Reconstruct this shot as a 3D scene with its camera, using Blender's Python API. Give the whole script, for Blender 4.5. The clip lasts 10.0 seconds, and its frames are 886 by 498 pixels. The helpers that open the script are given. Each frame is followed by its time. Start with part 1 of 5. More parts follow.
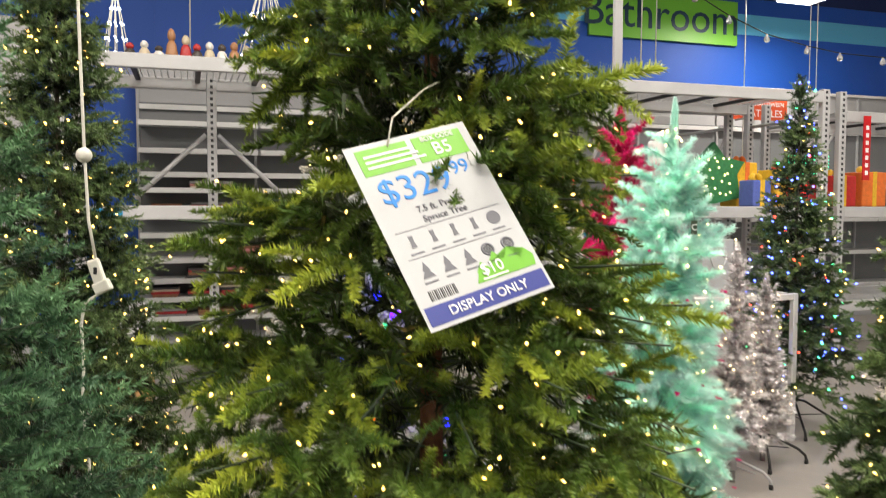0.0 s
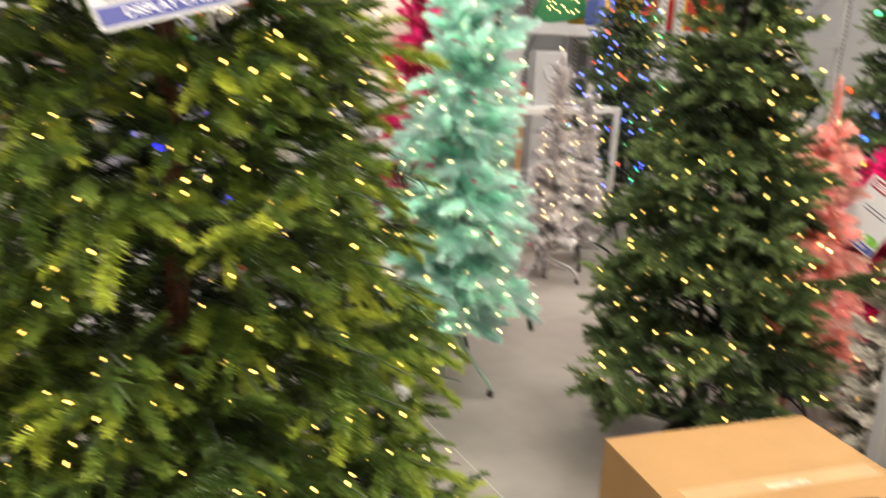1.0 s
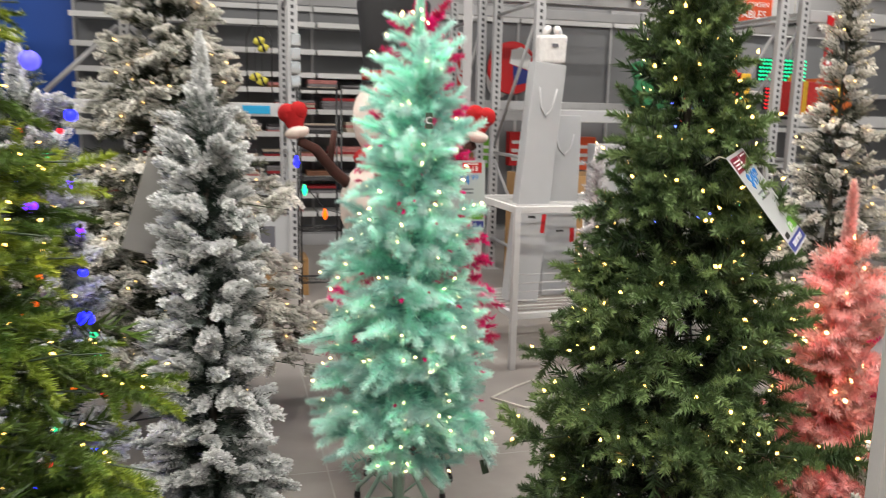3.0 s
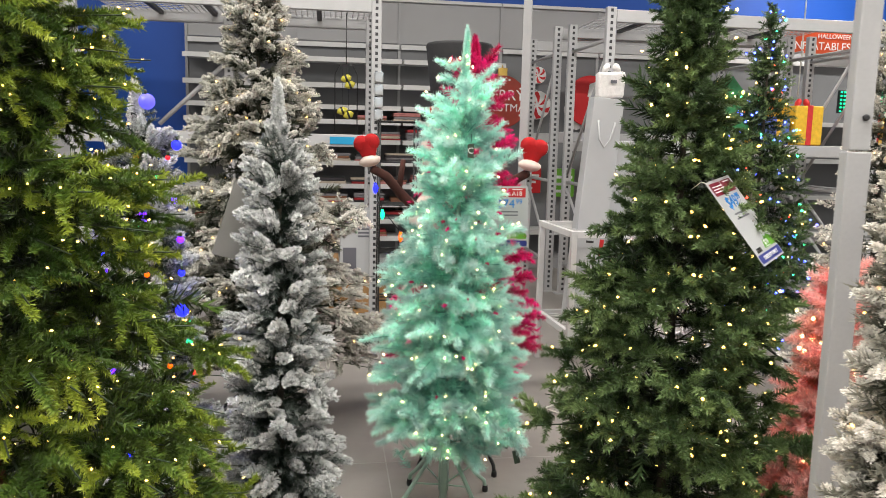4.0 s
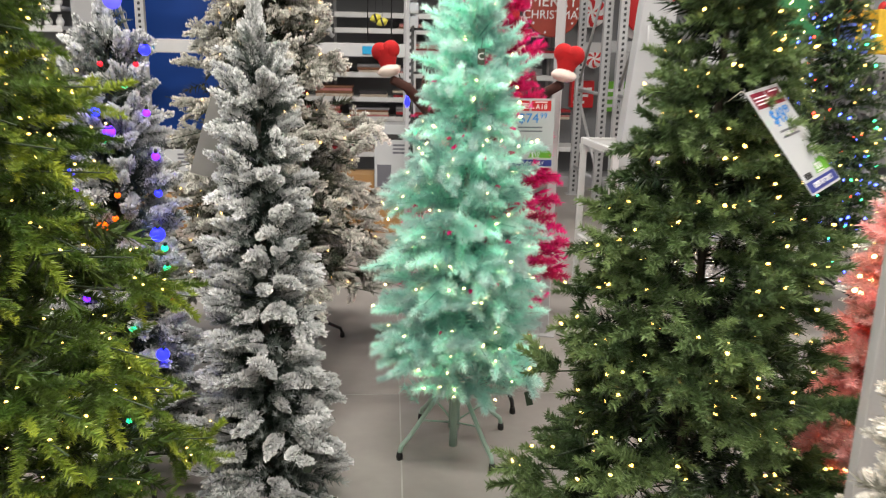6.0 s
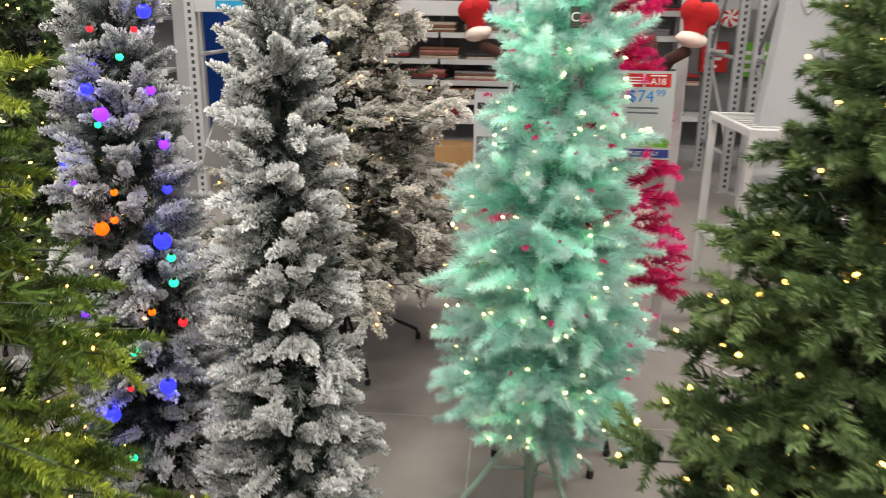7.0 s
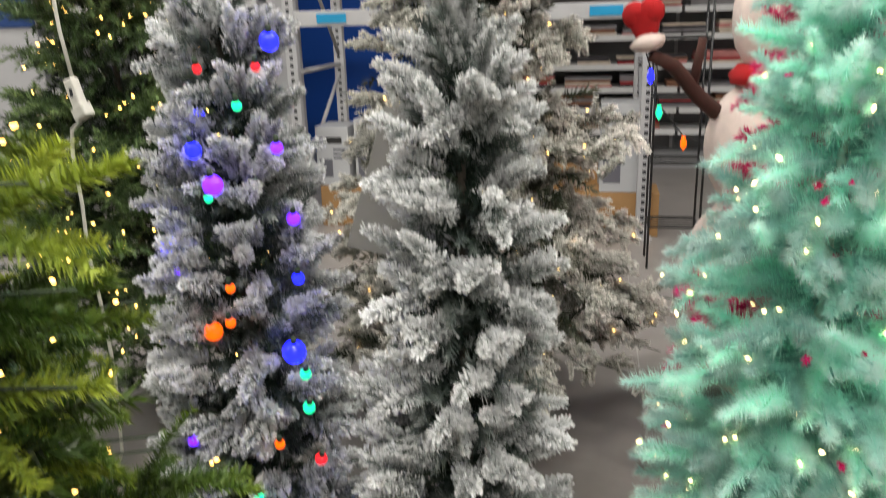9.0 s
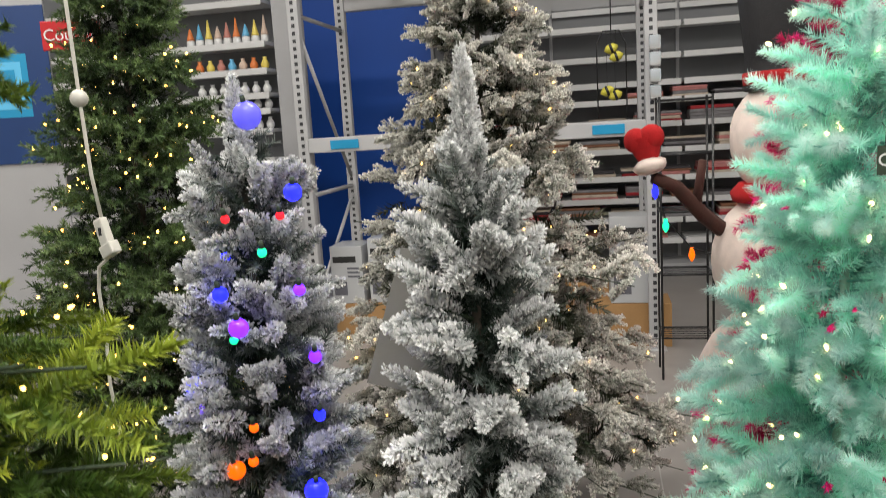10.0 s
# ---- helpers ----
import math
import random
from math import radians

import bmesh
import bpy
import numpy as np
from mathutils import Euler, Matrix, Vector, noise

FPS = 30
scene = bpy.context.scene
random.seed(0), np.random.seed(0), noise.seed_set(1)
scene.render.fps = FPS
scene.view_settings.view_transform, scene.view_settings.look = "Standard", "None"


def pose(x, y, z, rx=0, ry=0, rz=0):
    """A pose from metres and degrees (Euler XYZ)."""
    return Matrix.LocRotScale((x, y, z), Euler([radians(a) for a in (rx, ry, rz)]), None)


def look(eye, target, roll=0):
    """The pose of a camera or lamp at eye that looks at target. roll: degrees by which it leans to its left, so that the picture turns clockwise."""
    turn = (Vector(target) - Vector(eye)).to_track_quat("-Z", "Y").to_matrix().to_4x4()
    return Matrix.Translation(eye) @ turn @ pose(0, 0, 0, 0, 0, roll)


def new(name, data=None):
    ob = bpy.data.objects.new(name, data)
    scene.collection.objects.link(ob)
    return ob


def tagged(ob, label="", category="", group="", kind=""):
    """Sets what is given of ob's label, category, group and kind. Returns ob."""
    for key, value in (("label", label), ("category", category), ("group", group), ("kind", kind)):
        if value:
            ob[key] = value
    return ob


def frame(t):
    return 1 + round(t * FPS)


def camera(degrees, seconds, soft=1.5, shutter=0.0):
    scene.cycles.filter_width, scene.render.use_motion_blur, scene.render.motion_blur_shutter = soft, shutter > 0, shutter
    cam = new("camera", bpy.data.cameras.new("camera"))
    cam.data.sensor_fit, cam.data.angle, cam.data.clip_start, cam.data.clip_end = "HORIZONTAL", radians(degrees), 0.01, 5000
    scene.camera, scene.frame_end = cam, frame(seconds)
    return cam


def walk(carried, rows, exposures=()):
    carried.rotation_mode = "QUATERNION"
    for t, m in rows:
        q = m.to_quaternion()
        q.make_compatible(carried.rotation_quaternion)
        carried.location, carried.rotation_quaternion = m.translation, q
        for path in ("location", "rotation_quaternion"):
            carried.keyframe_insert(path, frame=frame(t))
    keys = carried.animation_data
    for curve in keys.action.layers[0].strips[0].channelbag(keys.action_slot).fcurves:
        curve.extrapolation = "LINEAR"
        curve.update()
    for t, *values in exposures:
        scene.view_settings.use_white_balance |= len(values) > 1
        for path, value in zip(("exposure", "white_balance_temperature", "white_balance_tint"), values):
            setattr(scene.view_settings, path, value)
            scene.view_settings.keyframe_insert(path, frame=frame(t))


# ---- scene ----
cam = camera(59.6, 10.0, soft=0.85, shutter=0.45)
PATH = [
    (0, (0.532, 0.287, 1.501), (0.574, 2.284, 1.39), 0.1),
    (0.5, (0.592, 0.237, 1.459), (0.71, 2.217, 1.205), 1.5),
    (1, (0.746, 0.205, 1.377), (1.122, 2.094, 0.838), 2.8),
    (1.5, (0.898, 0.306, 1.364), (1.464, 2.095, 0.671), 2.7),
    (2, (1.117, 0.522, 1.405), (1.641, 2.337, 0.749), 2.7),
    (2.5, (1.39, 0.58, 1.436), (1.595, 2.512, 0.962), 1.5),
    (3, (1.542, 0.479, 1.456), (1.486, 2.448, 1.109), 1.2),
    (3.2, (1.563, 0.382, 1.447), (1.437, 2.353, 1.134), 1.4),
    (4.5, (1.86, 0.087, 1.468), (1.518, 2.039, 1.196), 1),
    (5, (1.922, 0.094, 1.457), (1.546, 2.036, 1.161), 1),
    (5.2, (1.943, 0.113, 1.465), (1.55, 2.048, 1.142), 1.2),
    (6.3, (1.853, 0.617, 1.428), (1.368, 2.482, 0.894), 1.5),
    (6.5, (1.86, 0.731, 1.426), (1.306, 2.572, 0.877), 1.4),
    (7, (1.838, 1.018, 1.444), (1.129, 2.792, 0.852), 0.9),
    (7.5, (1.649, 1.241, 1.434), (0.824, 2.935, 0.764), 0.4),
    (8, (1.448, 1.434, 1.367), (0.613, 3.041, 0.519), -0),
    (8.5, (1.392, 1.47, 1.393), (0.558, 3.089, 0.568), -0.4),
    (9, (1.379, 1.441, 1.467), (0.476, 3.127, 0.882), -1.7),
    (9.5, (1.385, 1.421, 1.494), (0.445, 3.136, 1.074), -2.6),
    (10, (1.393, 1.405, 1.526), (0.443, 3.137, 1.215), -3.4),
]
walk(cam, [(t, look(eye, target, roll)) for t, eye, target, roll in PATH],
     exposures=[(0, 0.0, 6900, 11), (1.0, 0.12, 7250, 13), (2.0, -0.08, 6850, 12), (3.0, -0.13, 6550, 11), (5.2, -0.06, 6500, 10), (6.5, 0.02, 6650, 11), (7.0, -0.15, 6650, 11), (8.0, -0.34, 6500, 10), (9.0, -0.35, 6500, 10), (10, -0.43, 6500, 10)])

# ---- light of the shop: rows of ceiling lamps ----
world = bpy.data.worlds.new("world")
world.use_nodes = True
world.node_tree.nodes["Background"].inputs[0].default_value = (0.9, 0.95, 1.0, 1)
world.node_tree.nodes["Background"].inputs[1].default_value = 0.02
scene.world = world
HALL = pose(0.2, 6.37, 0, 0, 0, 17)
LAMP_ROWS = [(u, v) for u in (-4.5, -0.5, 3.5) for v in (-9.0, -5.6, -2.2)] + [(5.75, 1.9)]
LAMP_WATTS = 145.0
LAMP_COLOUR = (1.0, 0.955, 0.87)
LAMP_Z, CEILING_Z = 4.9, 5.8


# ---- materials ----
def srgb(r, g, b):
    return tuple(((c / 255) / 12.92 if c <= 10 else ((c / 255 + 0.055) / 1.055) ** 2.4) for c in (r, g, b)) + (1,)


def nodes_of(name):
    m = bpy.data.materials.new(name)
    m.use_nodes = True
    return m, m.node_tree.nodes, m.node_tree.links, m.node_tree.nodes["Principled BSDF"]


def surface(name, colour, rough=0.5, metal=0.0, vary=0.12, size=8.0, fine=120.0, bump=0.15, coat=0.0):
    """A surface with stains at one scale, grain at another and fine relief."""
    m, n, l, p = nodes_of(name)
    c = n.new("ShaderNodeTexCoord")
    big, small = n.new("ShaderNodeTexNoise"), n.new("ShaderNodeTexNoise")
    big.inputs["Scale"].default_value, small.inputs["Scale"].default_value = size, fine
    big.inputs["Detail"].default_value = 5
    for t in (big, small):
        l.new(c.outputs["Object"], t.inputs["Vector"])
    add = n.new("ShaderNodeMath")
    add.operation = "MULTIPLY_ADD"
    add.inputs[1].default_value = 0.35
    l.new(small.outputs["Fac"], add.inputs[0])
    l.new(big.outputs["Fac"], add.inputs[2])
    ramp = n.new("ShaderNodeValToRGB")
    a, b = ramp.color_ramp.elements
    a.position, b.position = 0.35, 1.0
    a.color = tuple(v * (1 - vary) for v in colour[:3]) + (1,)
    b.color = tuple(min(1, v * (1 + vary)) for v in colour[:3]) + (1,)
    l.new(add.outputs[0], ramp.inputs[0])
    l.new(ramp.outputs[0], p.inputs["Base Color"])
    rr = n.new("ShaderNodeMapRange")
    rr.inputs["To Min"].default_value, rr.inputs["To Max"].default_value = max(0.02, rough - 0.1), min(1, rough + 0.1)
    l.new(big.outputs["Fac"], rr.inputs["Value"])
    l.new(rr.outputs[0], p.inputs["Roughness"])
    p.inputs["Metallic"].default_value = metal
    p.inputs["Coat Weight"].default_value = coat
    if bump:
        bp = n.new("ShaderNodeBump")
        bp.inputs["Strength"].default_value, bp.inputs["Distance"].default_value = bump, 0.002
        l.new(small.outputs["Fac"], bp.inputs["Height"])
        l.new(bp.outputs[0], p.inputs["Normal"])
    return m


def needle_paint(name, deep, mid, tip, rough=0.5, metal=0.0, sheen=0.0, lo=0.35, hi=0.85, swing=0.3, thin=0.0):
    """Needles: the attribute 'tip' runs from the twig's base to its end, 'rnd' differs from twig to twig. deep is the
    base's own colour, darkened further as painted inner shade.
    """
    m, n, l, p = nodes_of(name)
    at, rn = n.new("ShaderNodeAttribute"), n.new("ShaderNodeAttribute")
    at.attribute_name, rn.attribute_name = "tip", "rnd"
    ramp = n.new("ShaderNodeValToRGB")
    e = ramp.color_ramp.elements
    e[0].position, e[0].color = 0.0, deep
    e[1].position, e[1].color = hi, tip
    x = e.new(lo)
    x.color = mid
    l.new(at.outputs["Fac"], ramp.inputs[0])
    hsv = n.new("ShaderNodeHueSaturation")
    mr = n.new("ShaderNodeMapRange")
    mr.inputs["To Min"].default_value, mr.inputs["To Max"].default_value = 1 - swing, 1 + swing
    l.new(rn.outputs["Fac"], mr.inputs["Value"])
    l.new(mr.outputs[0], hsv.inputs["Value"])
    mh = n.new("ShaderNodeMapRange")
    mh.inputs["To Min"].default_value, mh.inputs["To Max"].default_value = 0.515, 0.485
    l.new(rn.outputs["Fac"], mh.inputs["Value"])
    l.new(mh.outputs[0], hsv.inputs["Hue"])
    l.new(ramp.outputs[0], hsv.inputs["Color"])
    l.new(hsv.outputs[0], p.inputs["Base Color"])
    p.inputs["Roughness"].default_value, p.inputs["Metallic"].default_value = rough, metal
    p.inputs["Sheen Weight"].default_value = sheen
    p.inputs["Specular IOR Level"].default_value = 0.28
    if thin:
        # thin coloured film lets part of the light through
        tr, mix = n.new("ShaderNodeBsdfTranslucent"), n.new("ShaderNodeMixShader")
        mix.inputs[0].default_value = thin
        out = next(q for q in n if q.type == "OUTPUT_MATERIAL")
        l.new(hsv.outputs[0], tr.inputs["Color"])
        l.new(p.outputs[0], mix.inputs[1])
        l.new(tr.outputs[0], mix.inputs[2])
        l.new(mix.outputs[0], out.inputs["Surface"])
    return m


def glow(name, colour, strength):
    m, n, l, p = nodes_of(name)
    p.inputs["Base Color"].default_value = colour
    p.inputs["Emission Color"].default_value = colour
    p.inputs["Emission Strength"].default_value = strength
    p.inputs["Roughness"].default_value = 0.2
    return m


def concrete():
    m, n, l, p = nodes_of("polished_concrete")
    c = n.new("ShaderNodeTexCoord")
    cloud, grain, spot = n.new("ShaderNodeTexNoise"), n.new("ShaderNodeTexNoise"), n.new("ShaderNodeTexNoise")
    for t, s, d in ((cloud, 1.1, 6), (grain, 60, 3), (spot, 9, 8)):
        t.inputs["Scale"].default_value, t.inputs["Detail"].default_value = s, d
        l.new(c.outputs["Object"], t.inputs["Vector"])
    ramp = n.new("ShaderNodeValToRGB")
    a, b = ramp.color_ramp.elements
    a.position, a.color = 0.3, (0.20, 0.183, 0.17, 1)
    b.position, b.color = 0.75, (0.36, 0.335, 0.315, 1)
    mix = n.new("ShaderNodeMath")
    mix.operation = "MULTIPLY_ADD"
    mix.inputs[1].default_value = 0.35
    l.new(spot.outputs["Fac"], mix.inputs[0])
    sub = n.new("ShaderNodeMath")
    sub.operation = "MULTIPLY"
    sub.inputs[1].default_value = 0.68
    l.new(cloud.outputs["Fac"], sub.inputs[0])
    l.new(sub.outputs[0], mix.inputs[2])
    l.new(mix.outputs[0], ramp.inputs[0])
    l.new(ramp.outputs[0], p.inputs["Base Color"])
    rr = n.new("ShaderNodeMapRange")
    rr.inputs["To Min"].default_value, rr.inputs["To Max"].default_value = 0.22, 0.5
    l.new(spot.outputs["Fac"], rr.inputs["Value"])
    l.new(rr.outputs[0], p.inputs["Roughness"])
    bp = n.new("ShaderNodeBump")
    bp.inputs["Strength"].default_value, bp.inputs["Distance"].default_value = 0.08, 0.001
    l.new(grain.outputs["Fac"], bp.inputs["Height"])
    l.new(bp.outputs[0], p.inputs["Normal"])
    return m


CONCRETE = concrete()
BLUE_WALL = surface("blue_wall_paint", srgb(24, 84, 182), 0.55, vary=0.1, size=0.8, bump=0.1)
NAVY_WALL = surface("navy_wall_paint", srgb(14, 36, 92), 0.55, vary=0.1, size=0.8)
CYAN_PAINT = surface("cyan_wall_paint", srgb(92, 182, 224), 0.5, vary=0.08, size=0.8)
WHITE_WALL = surface("white_wall_paint", (0.72, 0.72, 0.72, 1), 0.6, vary=0.06, size=0.7)
CEIL = surface("dark_ceiling", (0.04, 0.05, 0.07, 1), 0.8, vary=0.3, size=0.7)
LIME = surface("lime_sign_face", srgb(116, 190, 62), 0.4, vary=0.05, size=2)
RACK_GREY = surface("grey_rack_enamel", (0.42, 0.42, 0.43, 1), 0.4, vary=0.1, size=5, bump=0.05)
DARK_STEEL = surface("dark_steel", (0.04, 0.04, 0.045, 1), 0.45, 0.4, vary=0.2)
SLOT_SHADE = surface("slot_shadow_steel", (0.05, 0.05, 0.055, 1), 0.6, 0.5)
SHELF_WHITE = surface("white_shelf_enamel", (0.62, 0.62, 0.62, 1), 0.4, vary=0.08, size=3, bump=0.04)
PANEL_GREY = surface("grey_back_panel", (0.17, 0.175, 0.185, 1), 0.6, vary=0.12, size=2)
PANEL_PALE = surface("pale_back_panel", (0.36, 0.36, 0.37, 1), 0.55, vary=0.08, size=1.5)
CARDBOARD = surface("kraft_cardboard", (0.37, 0.21, 0.085, 1), 0.75, vary=0.13, size=6, fine=90, bump=0.2)
TAPE = surface("clear_tape", (0.52, 0.36, 0.2, 1), 0.12, vary=0.1, coat=0.6)
CARD_WHITE = surface("white_card", (0.44, 0.45, 0.465, 1), 0.35, vary=0.04, bump=0.0, coat=0.3)
CARD_GREY = surface("grey_card_back", (0.30, 0.29, 0.275, 1), 0.55, vary=0.06, bump=0.0)
INK = {
    "green": surface("green_ink", srgb(104, 168, 50), 0.4, vary=0.04, bump=0),
    "navy": surface("navy_ink", srgb(44, 54, 128), 0.4, vary=0.04, bump=0),
    "blue": surface("blue_ink", srgb(20, 120, 200), 0.4, vary=0.04, bump=0),
    "grey": surface("grey_ink", srgb(96, 96, 104), 0.5, vary=0.04, bump=0),
    "maroon": surface("maroon_ink", srgb(120, 20, 44), 0.4, vary=0.04, bump=0),
    "white": surface("white_ink", (0.8, 0.8, 0.8, 1), 0.4, vary=0.03, bump=0),
    "black": surface("black_ink", (0.02, 0.02, 0.02, 1), 0.5, vary=0.03, bump=0),
    "orange": surface("orange_sign_ink", srgb(206, 78, 36), 0.45, vary=0.05, bump=0),
    "red": surface("red_ink", srgb(190, 24, 30), 0.45, vary=0.05, bump=0),
    "teal": surface("teal_ink", srgb(20, 140, 186), 0.45, vary=0.05, bump=0),
}
POLE = surface("brown_trunk_wrap", (0.05, 0.04, 0.03, 1), 0.8, vary=0.3)
WIRE_GREEN = surface("green_wire", (0.03, 0.05, 0.025, 1), 0.6, vary=0.2)
WHITE_CORD = surface("white_cord", (0.66, 0.64, 0.58, 1), 0.45, vary=0.05, bump=0)
BLACK_PLASTIC = surface("black_plastic", (0.012, 0.012, 0.013, 1), 0.35, vary=0.2)
WARM = glow("warm_lamp", (1.0, 0.54, 0.13, 1), 9.0)
WARM_SOFT = glow("warm_white_lamp", (1.0, 0.7, 0.3, 1), 9.0)
MINT_METAL = surface("pale_green_enamel", (0.36, 0.5, 0.42, 1), 0.35, vary=0.1, bump=0.03)


# ---- building helpers ----
def part(name, bm, material, parent=None, label=""):
    """One bmesh as one mesh object, under a thing, under a part, or by itself."""
    me = bpy.data.meshes.new(name)
    bm.to_mesh(me)
    bm.free()
    for m in material if isinstance(material, (list, tuple)) else [material]:
        me.materials.append(m)
    ob = new(name, me)
    if parent:
        ob.parent = parent
    if label:
        tagged(ob, label)
    return ob


def thing(name, m, label, category, group="", kind=""):
    ob = new(name)
    ob.empty_display_size = 0.1
    ob.matrix_basis = m
    return tagged(ob, label, category, group, kind)


def box(x0, y0, z0, x1, y1, z1, bevel=0.0, bm=None):
    bm = bm or bmesh.new()
    made = bmesh.ops.create_cube(bm, size=1, matrix=Matrix.Translation(((x0 + x1) / 2, (y0 + y1) / 2, (z0 + z1) / 2)) @ Matrix.Diagonal((x1 - x0, y1 - y0, z1 - z0, 1)))
    if bevel:
        es = list({e for v in made["verts"] for e in v.link_edges})
        bmesh.ops.bevel(bm, geom=es, offset=bevel, segments=2, affect="EDGES", profile=0.5)
    return bm


def tube(points, radius, sides=8, bm=None, end=None):
    """A round bar along points; it tapers to end."""
    bm = bm or bmesh.new()
    pts = [Vector(p) for p in points]
    rings = []
    side = None
    for i, p in enumerate(pts):
        d = (pts[min(i + 1, len(pts) - 1)] - pts[max(i - 1, 0)]).normalized()
        side = d.orthogonal().normalized() if side is None else (side - d * side.dot(d)).normalized()
        up = d.cross(side)
        r = radius if end is None else radius + (end - radius) * i / (len(pts) - 1)
        rings.append([bm.verts.new(p + (side * math.cos(a) + up * math.sin(a)) * r) for a in (2 * math.pi * k / sides for k in range(sides))])
    for a, b in zip(rings, rings[1:]):
        for k in range(sides):
            f = bm.faces.new((a[k], a[(k + 1) % sides], b[(k + 1) % sides], b[k]))
            f.smooth = True
    bm.faces.new(rings[0][::-1])
    bm.faces.new(rings[-1])
    return bm


def lathe(profile, sides=24, bm=None, at=(0, 0, 0)):
    """A turned body: profile is (radius, height) from the foot up."""
    bm = bm or bmesh.new()
    o = Vector(at)
    rings = [[bm.verts.new(o + Vector((r * math.cos(2 * math.pi * k / sides), r * math.sin(2 * math.pi * k / sides), z))) for k in range(sides)] for r, z in profile]
    for a, b in zip(rings, rings[1:]):
        for k in range(sides):
            bm.faces.new((a[k], a[(k + 1) % sides], b[(k + 1) % sides], b[k])).smooth = True
    bm.faces.new(rings[0][::-1])
    bm.faces.new(rings[-1])
    return bm


def prism(outline, depth, bm=None):
    """A flat shape in x and z, given thickness along y."""
    bm = bm or bmesh.new()
    a = [bm.verts.new((x, 0, z)) for x, z in outline]
    b = [bm.verts.new((x, depth, z)) for x, z in outline]
    n = len(a)
    bm.faces.new(a)
    bm.faces.new(b[::-1])
    for k in range(n):
        bm.faces.new((a[k], b[k], b[(k + 1) % n], a[(k + 1) % n]))
    bmesh.ops.recalc_face_normals(bm, faces=bm.faces)
    return bm


def writing(body, size, depth=0.0006, align="CENTER"):
    """Letters of the built-in font as a bmesh in x and z, facing -y."""
    cu = bpy.data.curves.new("letters", "FONT")
    cu.body, cu.size, cu.extrude, cu.align_x, cu.align_y, cu.resolution_u = body, size, depth, align, "CENTER", 3
    ob = new("letters", cu)
    me = bpy.data.meshes.new_from_object(ob.evaluated_get(bpy.context.evaluated_depsgraph_get()))
    bm = bmesh.new()
    bm.from_mesh(me)
    bmesh.ops.transform(bm, matrix=Matrix.Rotation(radians(90), 4, "X"), verts=bm.verts)
    bpy.data.objects.remove(ob)
    bpy.data.meshes.remove(me)
    bpy.data.curves.remove(cu)
    return bm


def shifted(bm, m):
    bmesh.ops.transform(bm, matrix=m, verts=bm.verts)
    return bm


# ---- artificial trees ----
K_FILL = dict(length=0.11, count=44, needle=0.042, width=0.0065, lean0=65, lean1=30)


def sprig(rng, length, count, needle, width, flat=0.0, lean0=62, lean1=22, squash=1.0, waver=0.25, edge=0.15, club=False, cone=0.0, frost=0.0):
    """One twig along +x with count needles, each a pointed or a club-ended blade. Gives corner points and how far along the twig each one sits."""
    s = np.linspace(0.02, 1.0, count)
    phi = rng.uniform(0, 2 * np.pi, count) if flat == 0 else np.where(rng.random(count) < 0.5, 0, np.pi) + rng.normal(0, flat, count)
    lean = np.radians(lean0 + (lean1 - lean0) * s ** 1.5 + rng.normal(0, 9, count))
    d = np.stack([np.cos(lean), np.sin(lean) * np.cos(phi), np.sin(lean) * np.sin(phi) * squash], 1)
    ln = needle * (0.75 + 0.25 * np.sin(np.pi * np.clip(s * 0.9 + 0.15, 0, 1))) * rng.uniform(0.8, 1.15, count) * (1 - cone * s)
    base = np.stack([s * length, rng.normal(0, 0.0015, count), rng.normal(0, 0.0015, count)], 1)
    base[:, 2] += -waver * length * 0.25 * s ** 2
    r = rng.normal(0, 1, (count, 3))
    side = np.cross(d, r)
    side /= np.linalg.norm(side, axis=1, keepdims=True)
    tip = base + d * ln[:, None]
    if club:
        v = np.stack([base, tip + side * width * 0.5, tip - side * width * 0.5], 1)
        a = np.stack([s * (1 - edge), s * (1 - edge) + edge, s * (1 - edge) + edge], 1)
    else:
        v = np.stack([base - side * width * 0.5, base + side * width * 0.5, tip], 1)
        a = np.stack([s * (1 - edge), s * (1 - edge), s * (1 - edge) + edge], 1)
    a = a + frost * d[:, 2:3]
    return v.reshape(-1, 3), a.reshape(-1)


def spray(rng, shoots=((0.0, 0.0, 1.0),), **kit):
    """A flat spray of twigs: each shoot leaves the main axis at a share of its length, at a yaw, with a size of its own."""
    vs, ts = [], []
    for at, yaw, size in shoots:
        v, a = sprig(rng, **dict(kit, count=max(8, int(kit["count"] * size))))
        q, p = math.radians(yaw + (rng.normal(0, 5) if yaw else 0)), math.radians(rng.normal(3, 15) if yaw else 0)
        v = v * np.array([size, 0.5 + 0.5 * size, 0.5 + 0.5 * size])
        x, z = v[:, 0] * math.cos(p) - v[:, 2] * math.sin(p), v[:, 0] * math.sin(p) + v[:, 2] * math.cos(p)
        v = np.stack([x * math.cos(q) - v[:, 1] * math.sin(q) + at * kit["length"], x * math.sin(q) + v[:, 1] * math.cos(q), z], 1)
        vs.append(v)
        ts.append(a)
    return np.concatenate(vs), np.concatenate(ts)


